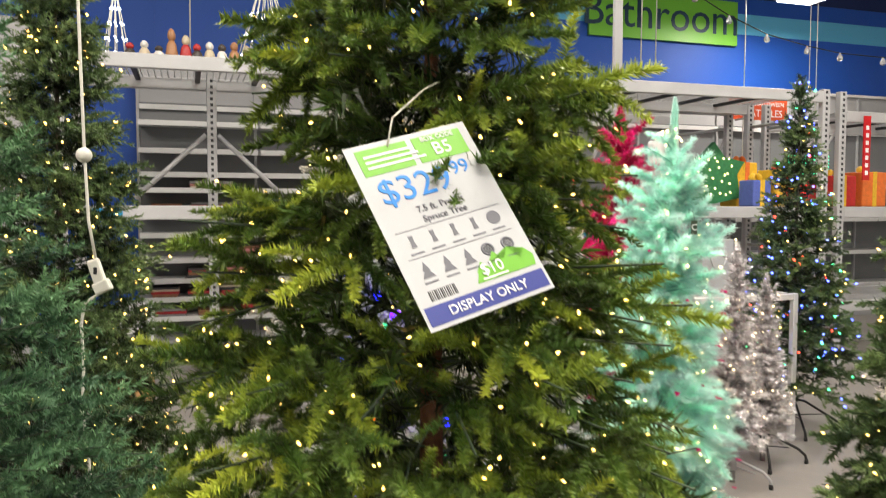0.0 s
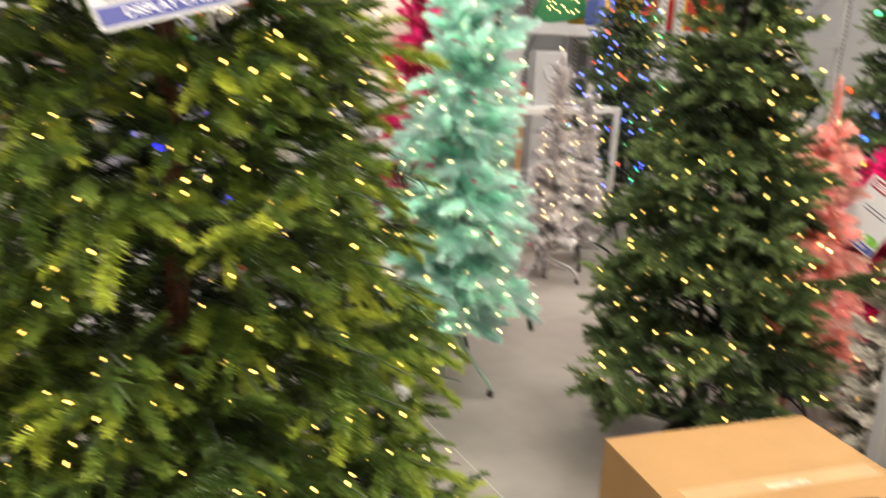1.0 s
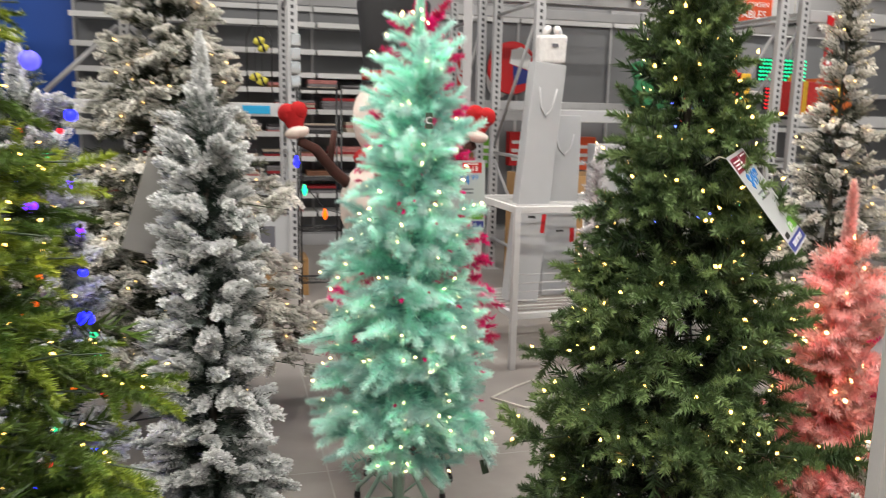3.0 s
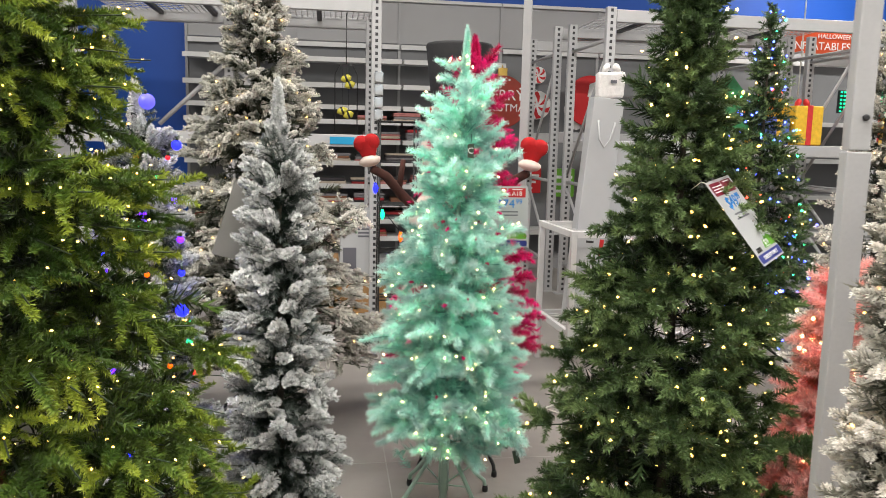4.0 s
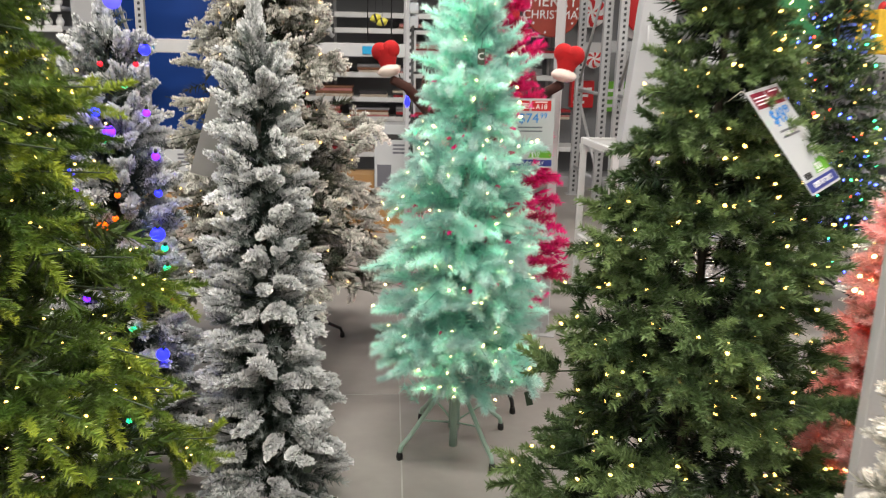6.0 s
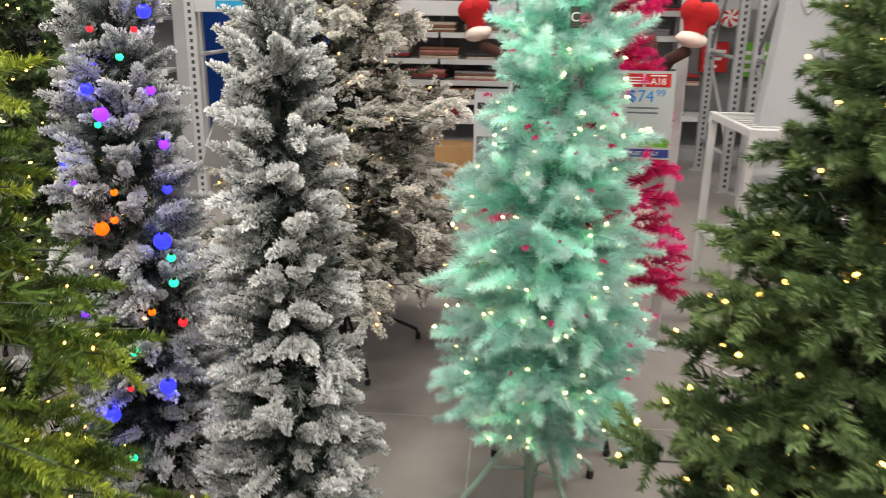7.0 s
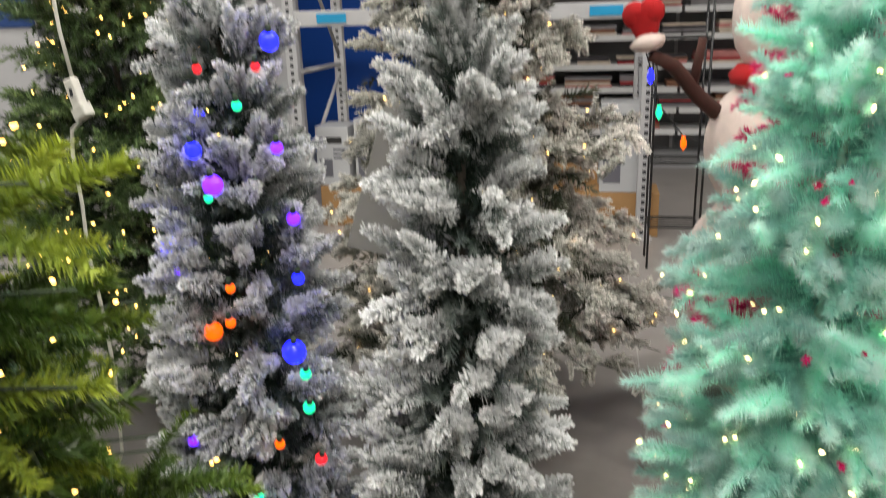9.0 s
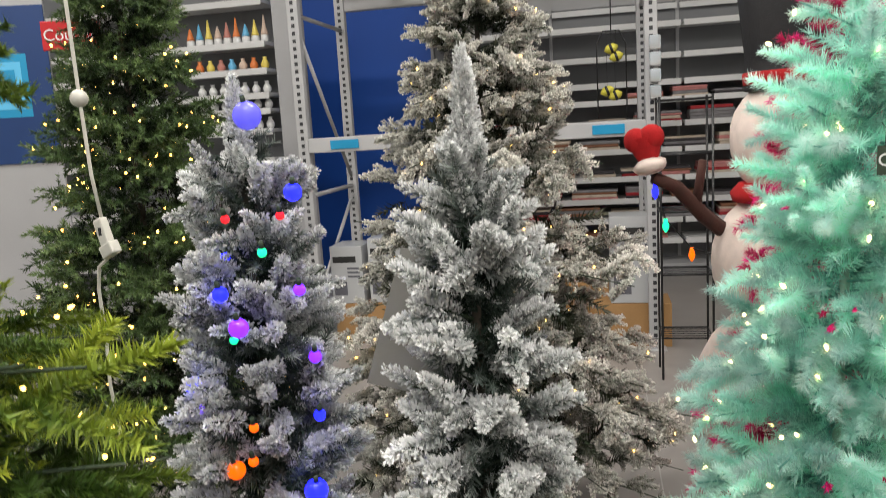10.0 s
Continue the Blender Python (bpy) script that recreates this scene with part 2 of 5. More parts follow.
def blades_mesh(name, places, templates, rng):
    """All needles of a crown in one mesh. places: rows of position, axis, up, scale, shade."""
    pos, ax, up, sc, shade = places
    pick = rng.integers(0, len(templates), len(pos))
    vs, ts, rs = [], [], []
    y = np.cross(up, ax)
    y /= np.linalg.norm(y, axis=1, keepdims=True) + 1e-9
    z = np.cross(ax, y)
    for k, (tv, ta) in enumerate(templates):
        i = np.where(pick == k)[0]
        if not len(i):
            continue
        m = np.stack([ax[i], y[i], z[i]], 2) * sc[i, None, None]
        vs.append((np.einsum("nij,vj->nvi", m, tv) + pos[i, None, :]).reshape(-1, 3))
        # tip also falls towards the trunk, painting inner shade into the needle colour
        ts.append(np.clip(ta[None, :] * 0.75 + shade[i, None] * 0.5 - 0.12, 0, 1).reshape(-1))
        rs.append(np.repeat(rng.random(len(i)), len(ta)))
    v, t, r = np.concatenate(vs), np.concatenate(ts), np.concatenate(rs)
    n = len(v) // 3
    me = bpy.data.meshes.new(name)
    me.vertices.add(len(v))
    me.vertices.foreach_set("co", v.astype(np.float32).ravel())
    me.loops.add(len(v))
    me.loops.foreach_set("vertex_index", np.arange(len(v), dtype=np.int32))
    me.polygons.add(n)
    me.polygons.foreach_set("loop_start", np.arange(0, 3 * n, 3, dtype=np.int32))
    for key, val in (("tip", t), ("rnd", r)):
        me.attributes.new(key, "FLOAT", "POINT").data.foreach_set("value", val.astype(np.float32))
    me.update(calc_edges=True)
    return me


def bars_mesh(name, a, b, ra, rb):
    """Thin three-sided bars from the points a to the points b."""
    d = b - a
    d = d / (np.linalg.norm(d, axis=1, keepdims=True) + 1e-9)
    ref = np.where(np.abs(d[:, 2:3]) > 0.8, np.array([[1.0, 0, 0]]), np.array([[0, 0, 1.0]]))
    s = np.cross(d, ref)
    s /= np.linalg.norm(s, axis=1, keepdims=True) + 1e-9
    u = np.cross(d, s)
    ring = [(math.cos(q), math.sin(q)) for q in (0, 2.094, 4.189)]
    v = np.stack([a + (s * c + u * w) * ra for c, w in ring] + [b + (s * c + u * w) * rb for c, w in ring], 1).reshape(-1, 3)
    n = len(a)
    f = np.array([[0, 1, 4, 3], [1, 2, 5, 4], [2, 0, 3, 5]])[None] + 6 * np.arange(n)[:, None, None]
    me = bpy.data.meshes.new(name)
    me.vertices.add(len(v))
    me.vertices.foreach_set("co", v.astype(np.float32).ravel())
    f = f.reshape(-1)
    me.loops.add(len(f))
    me.loops.foreach_set("vertex_index", f.astype(np.int32))
    me.polygons.add(len(f) // 4)
    me.polygons.foreach_set("loop_start", np.arange(0, len(f), 4, dtype=np.int32))
    me.update(calc_edges=True)
    return me


def bulbs_mesh(name, pos, ax, radius, length):
    """Small pointed lamps, six-sided."""
    ref = np.where(np.abs(ax[:, 2:3]) > 0.8, np.array([[1.0, 0, 0]]), np.array([[0, 0, 1.0]]))
    s = np.cross(ax, ref)
    s /= np.linalg.norm(s, axis=1, keepdims=True) + 1e-9
    u = np.cross(ax, s)
    cols = [pos]
    for h, r in ((0.25, 1.0), (0.65, 0.85)):
        for k in range(6):
            q = k * math.pi / 3
            cols.append(pos + ax * length * h + (s * math.cos(q) + u * math.sin(q)) * radius * r)
    cols.append(pos + ax * length)
    v = np.stack(cols, 1).reshape(-1, 3)
    tri = [(0, 1 + (k + 1) % 6, 1 + k) for k in range(6)] + [(13, 7 + k, 7 + (k + 1) % 6) for k in range(6)]
    for k in range(6):
        a, b, c, d = 1 + k, 1 + (k + 1) % 6, 7 + (k + 1) % 6, 7 + k
        tri += [(a, b, c), (a, c, d)]
    f = (np.array(tri)[None] + 14 * np.arange(len(pos))[:, None, None]).reshape(-1)
    me = bpy.data.meshes.new(name)
    me.vertices.add(len(v))
    me.vertices.foreach_set("co", v.astype(np.float32).ravel())
    me.loops.add(len(f))
    me.loops.foreach_set("vertex_index", f.astype(np.int32))
    me.polygons.add(len(f) // 3)
    me.polygons.foreach_set("loop_start", np.arange(0, len(f), 3, dtype=np.int32))
    me.update(calc_edges=True)
    return me


def crown(seed, reach, z0, z1, tiers, per_tier, twigs, rise, droop, twig_len, inner=0.3, spread=52, ragged=0.09, axis=lambda z: (0.0, 0.0), top_up=True, clump=0.0, tilt=16, leader=0.12, clear=(), bright=None, roll=0.25, jitter=0.5, leader_size=0.8):
    """Where branches run and twigs sit. reach(z): the crown's radius."""
    rng = np.random.default_rng(seed)
    P, A, U, S, H, ba, bb = [], [], [], [], [], [], []
    up = np.array([0, 0, 1.0])
    for i in range(tiers):
        f = (i + 0.5) / tiers
        z = z0 + (z1 - z0) * f
        nb = max(3, int(round(per_tier * (0.45 + 0.55 * min(1, reach(z) / max(reach(z0 + 0.05 * (z1 - z0)), 1e-3))))))
        turn = rng.uniform(0, 6.28)
        for k in range(nb):
            ang = turn + 6.2832 * k / nb + rng.normal(0, 0.12)
            zz = z + rng.normal(0, jitter * (z1 - z0) / tiers)
            L = max(0.03, reach(zz) * (1 + rng.normal(0, ragged)))
            el = math.radians(rise + (35 * f ** 4 if top_up else 0) + rng.normal(0, 7))
            out = np.array([math.cos(ang), math.sin(ang), 0])
            cx, cy = axis(zz)
            o = np.array([cx, cy, zz - L * math.tan(el) * 0.5])
            nt = max(2, int(round(twigs * (0.35 + 0.65 * L / max(reach(z0 + 0.1 * (z1 - z0)), 1e-3)))))

            def at(s):
                return o + out * L * s + up * (L * s * math.tan(el) - droop * L * s * s)
            ba.append(at(0.0)), bb.append(at(0.5))
            ba.append(at(0.5)), bb.append(at(0.98))
            for j in range(nt):
                s = inner + (1 - inner) * (j + rng.uniform(0.2, 0.8)) / nt
                fw = out + up * (math.tan(el) - 2 * droop * s)
                fw /= np.linalg.norm(fw)
                sd = np.cross(up, fw)
                sd /= np.linalg.norm(sd)
                last = j == nt - 1
                yaw = math.radians(rng.normal(0, 8) if last else (1 if j % 2 else -1) * rng.normal(spread, 12))
                pit = math.radians(rng.normal(4, tilt))
                dirn = (fw * math.cos(yaw) + sd * math.sin(yaw)) * math.cos(pit) + up * math.sin(pit)
                dirn /= np.linalg.norm(dirn)
                p = at(min(s, 0.97)) - (dirn * twig_len * (0.75 if last else 0.1) if clump == 0 else dirn * twig_len * 0.5)
                uu = up + rng.normal(0, roll, 3)
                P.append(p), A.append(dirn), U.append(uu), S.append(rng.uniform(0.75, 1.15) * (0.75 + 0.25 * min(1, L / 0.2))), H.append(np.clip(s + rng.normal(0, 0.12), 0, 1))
    for j in range(int(leader * 110)):
        s = (j + 0.5) / int(leader * 110)
        zz = z1 - 0.05 + leader * s * 0.7
        ang = 2.4 * j
        d = np.array([math.cos(ang) * 0.35 * (1 - s), math.sin(ang) * 0.35 * (1 - s), 1.0])
        P.append(np.array([*axis(zz), zz])), A.append(d / np.linalg.norm(d)), U.append(np.array([1.0, 0.2, 0])), S.append(leader_size), H.append(0.75)
    P, A, U, S, H = [np.array(q) for q in (P, A, U, S, H)]
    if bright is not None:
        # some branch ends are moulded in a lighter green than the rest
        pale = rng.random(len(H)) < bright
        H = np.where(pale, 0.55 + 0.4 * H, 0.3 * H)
    keep = np.ones(len(P), bool)
    for c, n, r, back in clear:
        # bare room in front of a hanging card: c its middle, n the way it faces
        d = P + A * twig_len * 0.5 - np.array(c)
        along = d @ np.array(n)
        keep &= ~((np.linalg.norm(d - along[:, None] * np.array(n), axis=1) < r) & (along > back))
    ba, bb = np.array(ba), np.array(bb)
    bare = np.ones(len(ba), bool)
    for c, n, r, back in clear:
        d = bb - np.array(c)
        along = d @ np.array(n)
        bare &= ~((np.linalg.norm(d - along[:, None] * np.array(n), axis=1) < r) & (along > back))
    return [q[keep] for q in (P, A, U, S, H)], ba[bare], bb[bare]


def tree(name, m, label, group, kit, crown_args, paint, lamps=None, trunk=True, trunk_paint=None, wire=None, base_z=0.0, fill=0.72, fill_kit=None, fill_shade=0.42, girth=0.016):
    """kit: sprig settings; lamps: rows of (count, material, radius, length, name)."""
    t = thing(name, m, label, "christmas tree", group)
    rng = np.random.default_rng(crown_args["seed"] + 77)
    kinds = [spray(rng, **kit) for _ in range(9)]
    places, ba, bb = crown(**crown_args)
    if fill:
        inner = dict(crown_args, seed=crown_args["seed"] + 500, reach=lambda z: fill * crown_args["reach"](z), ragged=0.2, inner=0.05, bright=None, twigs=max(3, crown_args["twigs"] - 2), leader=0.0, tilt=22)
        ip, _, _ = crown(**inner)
        # Coarse inner needles; their colour is pushed darker to paint the crown's inner shade.
        ip[4] = ip[4] * 0.25 - fill_shade
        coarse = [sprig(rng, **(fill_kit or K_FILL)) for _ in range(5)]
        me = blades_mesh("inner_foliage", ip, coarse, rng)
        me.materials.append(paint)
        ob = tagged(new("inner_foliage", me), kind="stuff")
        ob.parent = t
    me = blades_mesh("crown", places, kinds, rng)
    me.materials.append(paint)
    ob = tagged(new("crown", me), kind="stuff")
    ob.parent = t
    me = bars_mesh("branch_wire", ba, bb, 0.003, 0.0018)
    me.materials.append(wire or WIRE_GREEN)
    ob = tagged(new("branch_wire", me), kind="stuff")
    ob.parent = t
    ax = crown_args.get("axis", lambda z: (0.0, 0.0))
    if trunk:
        zs = [base_z + (crown_args["z1"] + 0.04 - base_z) * q / 8 for q in range(9)]
        part("trunk", tube([(*ax(z), z) for z in zs], girth, 8, end=0.006), trunk_paint or POLE, t)
    P, A, U, S, H = places
    low = 0.3 if crown_args.get("bright") is None else 0.1
    for count, mat, rad, ln, nm in lamps or ():
        i = rng.choice(np.where(H > low)[0], min(count, int((H > low).sum())), replace=False)
        pos = P[i] + A[i] * (kit["length"] * rng.uniform(0.2, 0.95, (len(i), 1))) + rng.normal(0, 0.006, (len(i), 3)) + np.array([0, 0, 0.006])
        d = A[i] + rng.normal(0, 0.6, (len(i), 3))
        d /= np.linalg.norm(d, axis=1, keepdims=True)
        me = bulbs_mesh(nm, pos, d, rad, ln)
        me.materials.append(mat)
        ob = tagged(new(nm, me), kind="stuff")
        ob.parent = t
    return t


def taper(r, h, z_top, z_low=0.0, low=1.0):
    """A cone's radius with apex h, closing quickly below z_top; narrower at the foot by low."""
    def reach(z):
        v = r * (1 - z / h) - 0.025
        v = min(v, 0.9 * max(0.012, (z_top - z)) + 0.02)
        if z_low and z < z_low:
            v *= low + (1 - low) * max(0, z) / z_low
        return max(v, 0.02)
    return reach


# ---- the hall ----
def slab(name, x0, y0, z0, x1, y1, z1, mat, label, category, bevel=0.0):
    ob = tagged(part(name, box(x0, y0, z0, x1, y1, z1, bevel), mat), label, category, kind="structure")
    ob.matrix_basis = HALL
    return ob


U0, U1, V0, V1 = -9.0, 10.0, -12.0, 3.2
slab("floor", U0, V0, -0.12, U1, V1, 0.0, CONCRETE, "grey polished concrete shop floor with faint stains", "floor")
slab("ceiling", U0 - 0.2, V0 - 0.2, CEILING_Z, U1 + 0.2, V1 + 0.2, CEILING_Z + 0.2, CEIL, "dark shop ceiling", "ceiling")
slab("wall_north", U0 - 0.2, V1, 0, U1 + 0.2, V1 + 0.2, CEILING_Z, BLUE_WALL, "tall blue painted shop wall", "wall")
slab("wall_south", U0 - 0.2, V0 - 0.2, 0, U1 + 0.2, V0, CEILING_Z, WHITE_WALL, "plain white shop wall", "wall")
slab("wall_west", U0 - 0.2, V0, 0, U0, V1, CEILING_Z, WHITE_WALL, "plain white shop wall", "wall")
slab("wall_east", U1, V0, 0, U1 + 0.2, V1, CEILING_Z, WHITE_WALL, "plain white shop wall", "wall")
slab("trim", U0, V1 - 0.012, 3.9, U1, V1 - 0.003, 4.18, CYAN_PAINT, "pale cyan band painted along the blue wall", "wall band")
slab("trim", U0, V1 - 0.012, 4.4, U1, V1 - 0.003, CEILING_Z, NAVY_WALL, "navy upper part of the blue wall", "wall band")
for u in (-7.8, -6.6, -5.4, -4.2, -3.0, -1.8):
    slab("wall_batten", u - 0.02, V1 - 0.014, 0, u + 0.02, V1 - 0.002, 3.9, BLUE_WALL, "blue joint strip of the wall cladding", "wall batten")

JOINT = surface("joint_filler", (0.4, 0.39, 0.37, 1), 0.5, vary=0.2)
# saw-cut joints in the concrete, a few millimetres wide
for u0, v0, u1, v1 in ((-0.09, V0, -0.09, V1), (U0, -3.05, U1, -3.05), (-4.4, V0, -4.4, V1), (4.7, V0, 4.7, V1), (U0, -7.6, U1, -7.6)):
    slab("floor_joint", u0 - 0.003, v0 - 0.003, 0.0002, u1 + 0.003, v1 + 0.003, 0.0008, JOINT, "pale filled saw-cut joint in the concrete floor", "floor joint")

# ceiling lamps: a long housing with a lit diffuser below it
DIFFUSER = glow("lamp_diffuser", (0.97, 0.98, 1.0, 1), 6.0)
for u, v in LAMP_ROWS:
    z = LAMP_Z if v < 1 else 4.03
    t = thing("ceiling_lamp", HALL @ pose(u, v, z), "long white ceiling lamp hung on rods", "ceiling lamp", "ceiling lamps")
    w = 1.2 if v < 1 else 0.28
    part("housing", box(-w, -0.18, 0.03, w, 0.18, 0.1, 0.01), SHELF_WHITE, t)
    part("diffuser", box(-w + 0.03, -0.15, 0.0, w - 0.03, 0.15, 0.028, 0.004), DIFFUSER, t)
    for s in (-0.7 * w, 0.7 * w):
        part("rod", tube([(s, 0, 0.1), (s, 0, CEILING_Z - z)], 0.008, 6), RACK_GREY, t)
    la = bpy.data.lights.new("ceiling_light", "AREA")
    la.shape, la.size, la.size_y, la.energy, la.color = "RECTANGLE", 2 * w - 0.1, 0.3, LAMP_WATTS * (1 if v < 1 else 0.6), LAMP_COLOUR
    ob = tagged(new("ceiling_light", la), kind="structure")
    ob.matrix_basis = HALL @ pose(u, v, z - 0.01)

# lime department sign on the blue wall
t = thing("department_sign", HALL @ pose(4.8, V1 - 0.07, 4.02), "lime green department sign with dark lettering on the blue wall", "sign")
part("board", box(-1.3, 0, -0.3, 1.0, 0.05, 0.3, 0.004), LIME, t)
part("lettering", shifted(writing("Bathroom", 0.595, 0.002), Matrix.Translation((-0.2, -0.004, 0.02))), surface("sign_letters", srgb(32, 62, 84), 0.4, bump=0), t)


# ---- racks ----
def upright(parent, x, y, h, turn=1):
    u = part("upright", box(x - 0.04, y - 0.03, 0, x + 0.04, y + 0.03, h, 0.006), RACK_GREY, parent)
    # Dark boxes on the face stand in for the shaded hollow of each slot.
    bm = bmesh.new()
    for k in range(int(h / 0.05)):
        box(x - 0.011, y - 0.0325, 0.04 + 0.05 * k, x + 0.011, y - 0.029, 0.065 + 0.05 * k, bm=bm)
    tagged(part("slot_shade_strip", bm, SLOT_SHADE, u), kind="stuff")
    part("foot_plate", box(x - 0.07, y - 0.06, 0, x + 0.07, y + 0.06, 0.008), RACK_GREY, u)


def rack(x0, x1, y0, y1, h, shelves, label, braces=True, mid=None):
    t = thing("pallet_rack", HALL, label, "rack", "pallet racks")
    for x in (x0, x1):
        for y in (y0, y1):
            upright(t, x, y, h)
        for z in (0.3, 1.1, h - 0.25):
            part("end_bar", tube([(x, y0, z), (x, y1, z)], 0.016, 8), RACK_GREY, t)
        part("end_brace", tube([(x, y0, 0.35), (x, y1, 1.05)], 0.014, 8), RACK_GREY, t)
        part("end_brace", tube([(x, y1, 1.15), (x, y0, h - 0.3)], 0.014, 8), RACK_GREY, t)
    for z, deck in shelves:
        part("front_beam", box(x0 + 0.04, y0 - 0.035, z - 0.1, x1 - 0.04, y0 + 0.02, z, 0.006), RACK_GREY, t)
        part("back_beam", box(x0 + 0.04, y1 - 0.02, z - 0.1, x1 - 0.04, y1 + 0.035, z, 0.006), RACK_GREY, t)
        if deck:
            n = 5
            for k in range(1, n):
                xx = x0 + (x1 - x0) * k / n
                part("deck_support", box(xx - 0.02, y0 + 0.02, z - 0.04, xx + 0.02, y1 - 0.02, z - 0.012), DARK_STEEL, t)
            bm = bmesh.new()
            for k in range(int((x1 - x0) / 0.05)):
                xx = x0 + 0.05 + 0.05 * k
                box(xx - 0.003, y0 + 0.01, z - 0.01, xx + 0.003, y1 - 0.01, z - 0.004, bm=bm)
            for k in range(int((y1 - y0) / 0.09)):
                yy = y0 + 0.05 + 0.09 * k
                box(x0 + 0.04, yy - 0.003, z - 0.004, x1 - 0.04, yy + 0.003, z + 0.002, bm=bm)
            tagged(part("wire_deck", bm, RACK_GREY, t), kind="stuff")
    return t


rack_a = rack(-2.3, 0.02, 0.0, 1.0, 2.58, [(2.57, True), (1.5, False)], "empty grey steel pallet rack with a wire deck on top")
rack_b = rack(1.92, 4.14, -0.16, 0.85, 2.58, [(2.56, True), (1.5, True)], "grey steel pallet rack holding holiday boxes")
rack(1.82, 4.0, 1.0, 1.95, 2.58, [(2.56, False), (1.58, False)], "empty grey steel pallet rack standing back to back with another")
rack(4.4, 6.9, -0.1, 0.9, 2.58, [(2.4, True), (1.5, True), (0.6, True)], "grey steel pallet rack at the end of the row")

upright(rack_a, -1.26, 1.0, 2.56)
for side in (-1, 1):
    part("back_brace", tube([(-1.26 + 0.05 * side, 0.985, 2.1), (-1.26 + 0.62 * side, 0.985, 1.56)], 0.02, 8), RACK_GREY, rack_a)
for u in (-2.0, -0.25):
    part("price_clip", box(u - 0.1, -0.043, 1.42, u + 0.1, -0.0365, 1.48, 0.002), INK["teal"], rack_a, "teal price strip")


# ---- wall shelving ----
def gondola(x0, x1, y, h, shelves, label, pale_from):
    t = thing("wall_shelving", HALL, label, "shelving", "wall shelving")
    w = 1.2
    n = int(round((x1 - x0) / w))
    for k in range(n):
        a, b = x0 + (x1 - x0) * k / n, x0 + (x1 - x0) * (k + 1) / n
        part("back_panel", box(a + 0.003, y, 0, b - 0.003, y + 0.03, pale_from), PANEL_GREY, t)
        part("top_panel", box(a + 0.003, y, pale_from + 0.004, b - 0.003, y + 0.03, h), PANEL_PALE, t)
        part("post", box(a - 0.015, y - 0.025, 0, a + 0.015, y - 0.001, h), PANEL_PALE, t)
        for z, d in shelves:
            s = part("shelf", box(a + 0.02, y - d, z - 0.03, b - 0.005, y - 0.002, z, 0.003), SHELF_WHITE, t)
            part("price_rail", box(a + 0.02, y - d - 0.008, z - 0.05, b - 0.005, y - d - 0.001, z + 0.003, 0.002), SHELF_WHITE, s)
    part("top_rail", box(x0, y - 0.04, h + 0.002, x1, y + 0.04, h + 0.04, 0.004), SHELF_WHITE, t)
    part("base", box(x0, y - 0.45, 0, x1, y - 0.002, 0.12, 0.005), PANEL_PALE, t)
    return t


SHELF_Z = [(z, 0.4) for z in (0.36, 0.56, 0.75, 0.96, 1.22, 1.46, 1.68, 1.84, 2.08, 2.36)] + [(2.56, 0.05)]
gondola(-1.95, 1.65, 2.85, 3.05, SHELF_Z, "grey wall shelving with many white shelves, partly stocked", 2.58)
gondola(1.66, 5.26, 2.85, 3.05, [(0.45, 0.45), (2.56, 0.05)], "grey wall shelving hung with holiday decor", 2.58)
gondola(5.27, 8.87, 2.85, 3.05, [(0.45, 0.45), (0.9, 0.4), (1.35, 0.4), (1.8, 0.4), (2.56, 0.05)], "sparsely stocked grey wall shelving", 2.58)
gondola(-5.4, -3.0, 1.45, 2.95, [(0.45, 0.4), (0.9, 0.35), (1.35, 0.35), (1.6, 0.35), (1.77, 0.35), (1.9, 0.35), (2.1, 0.35), (2.32, 0.35), (2.66, 0.35)], "grey shelf bay stocked with small ornaments", 2.9)
t = thing("end_panel", HALL @ pose(-2.78, 1.1, 0), "tall grey end panel of a shelf bay", "panel")
part("board", box(-0.13, -0.03, 0, 0.12, 0.03, 3.0, 0.004), PANEL_PALE, t)
part("foot", box(-0.15, -0.06, 0, 0.14, 0.06, 0.02, 0.003), DARK_STEEL, t)

# ---- square grey post among the trees ----
t = thing("display_post", pose(2.35, 1.872, 0), "square pale grey steel post bolted to the floor", "post")
part("lower_tube", box(-0.024, -0.024, 0.006, 0.024, 0.024, 1.46, 0.003), RACK_GREY, t)
part("upper_tube", box(-0.021, -0.021, 1.463, 0.021, 0.021, 3.2, 0.003), RACK_GREY, t)
part("foot_plate", box(-0.06, -0.06, 0, 0.06, 0.06, 0.006), RACK_GREY, t)
part("bolt", shifted(lathe([(0.007, 0), (0.007, 0.004), (0.004, 0.007)], 10), Matrix.Translation((0.006, -0.022, 1.53)) @ Matrix.Rotation(radians(90), 4, "X")), DARK_STEEL, t)
t = thing("display_post", pose(1.53, 4.37, 0), "slim pale grey steel post", "post")
part("tube", box(-0.022, -0.022, 0.006, 0.022, 0.022, 3.2, 0.003), RACK_GREY, t)
part("foot_plate", box(-0.06, -0.06, 0, 0.06, 0.06, 0.006), RACK_GREY, t)


# ---- the trees ----
TRUNK_FUR = surface("brown_tinsel_wrap", (0.1, 0.035, 0.012, 1), 0.7, vary=0.6, size=90, fine=300, bump=1.0)
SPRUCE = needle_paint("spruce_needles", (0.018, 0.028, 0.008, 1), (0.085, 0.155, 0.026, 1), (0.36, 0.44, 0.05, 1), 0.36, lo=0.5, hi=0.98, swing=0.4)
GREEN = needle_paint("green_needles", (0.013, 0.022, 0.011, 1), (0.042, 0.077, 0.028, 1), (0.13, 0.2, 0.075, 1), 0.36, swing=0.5)
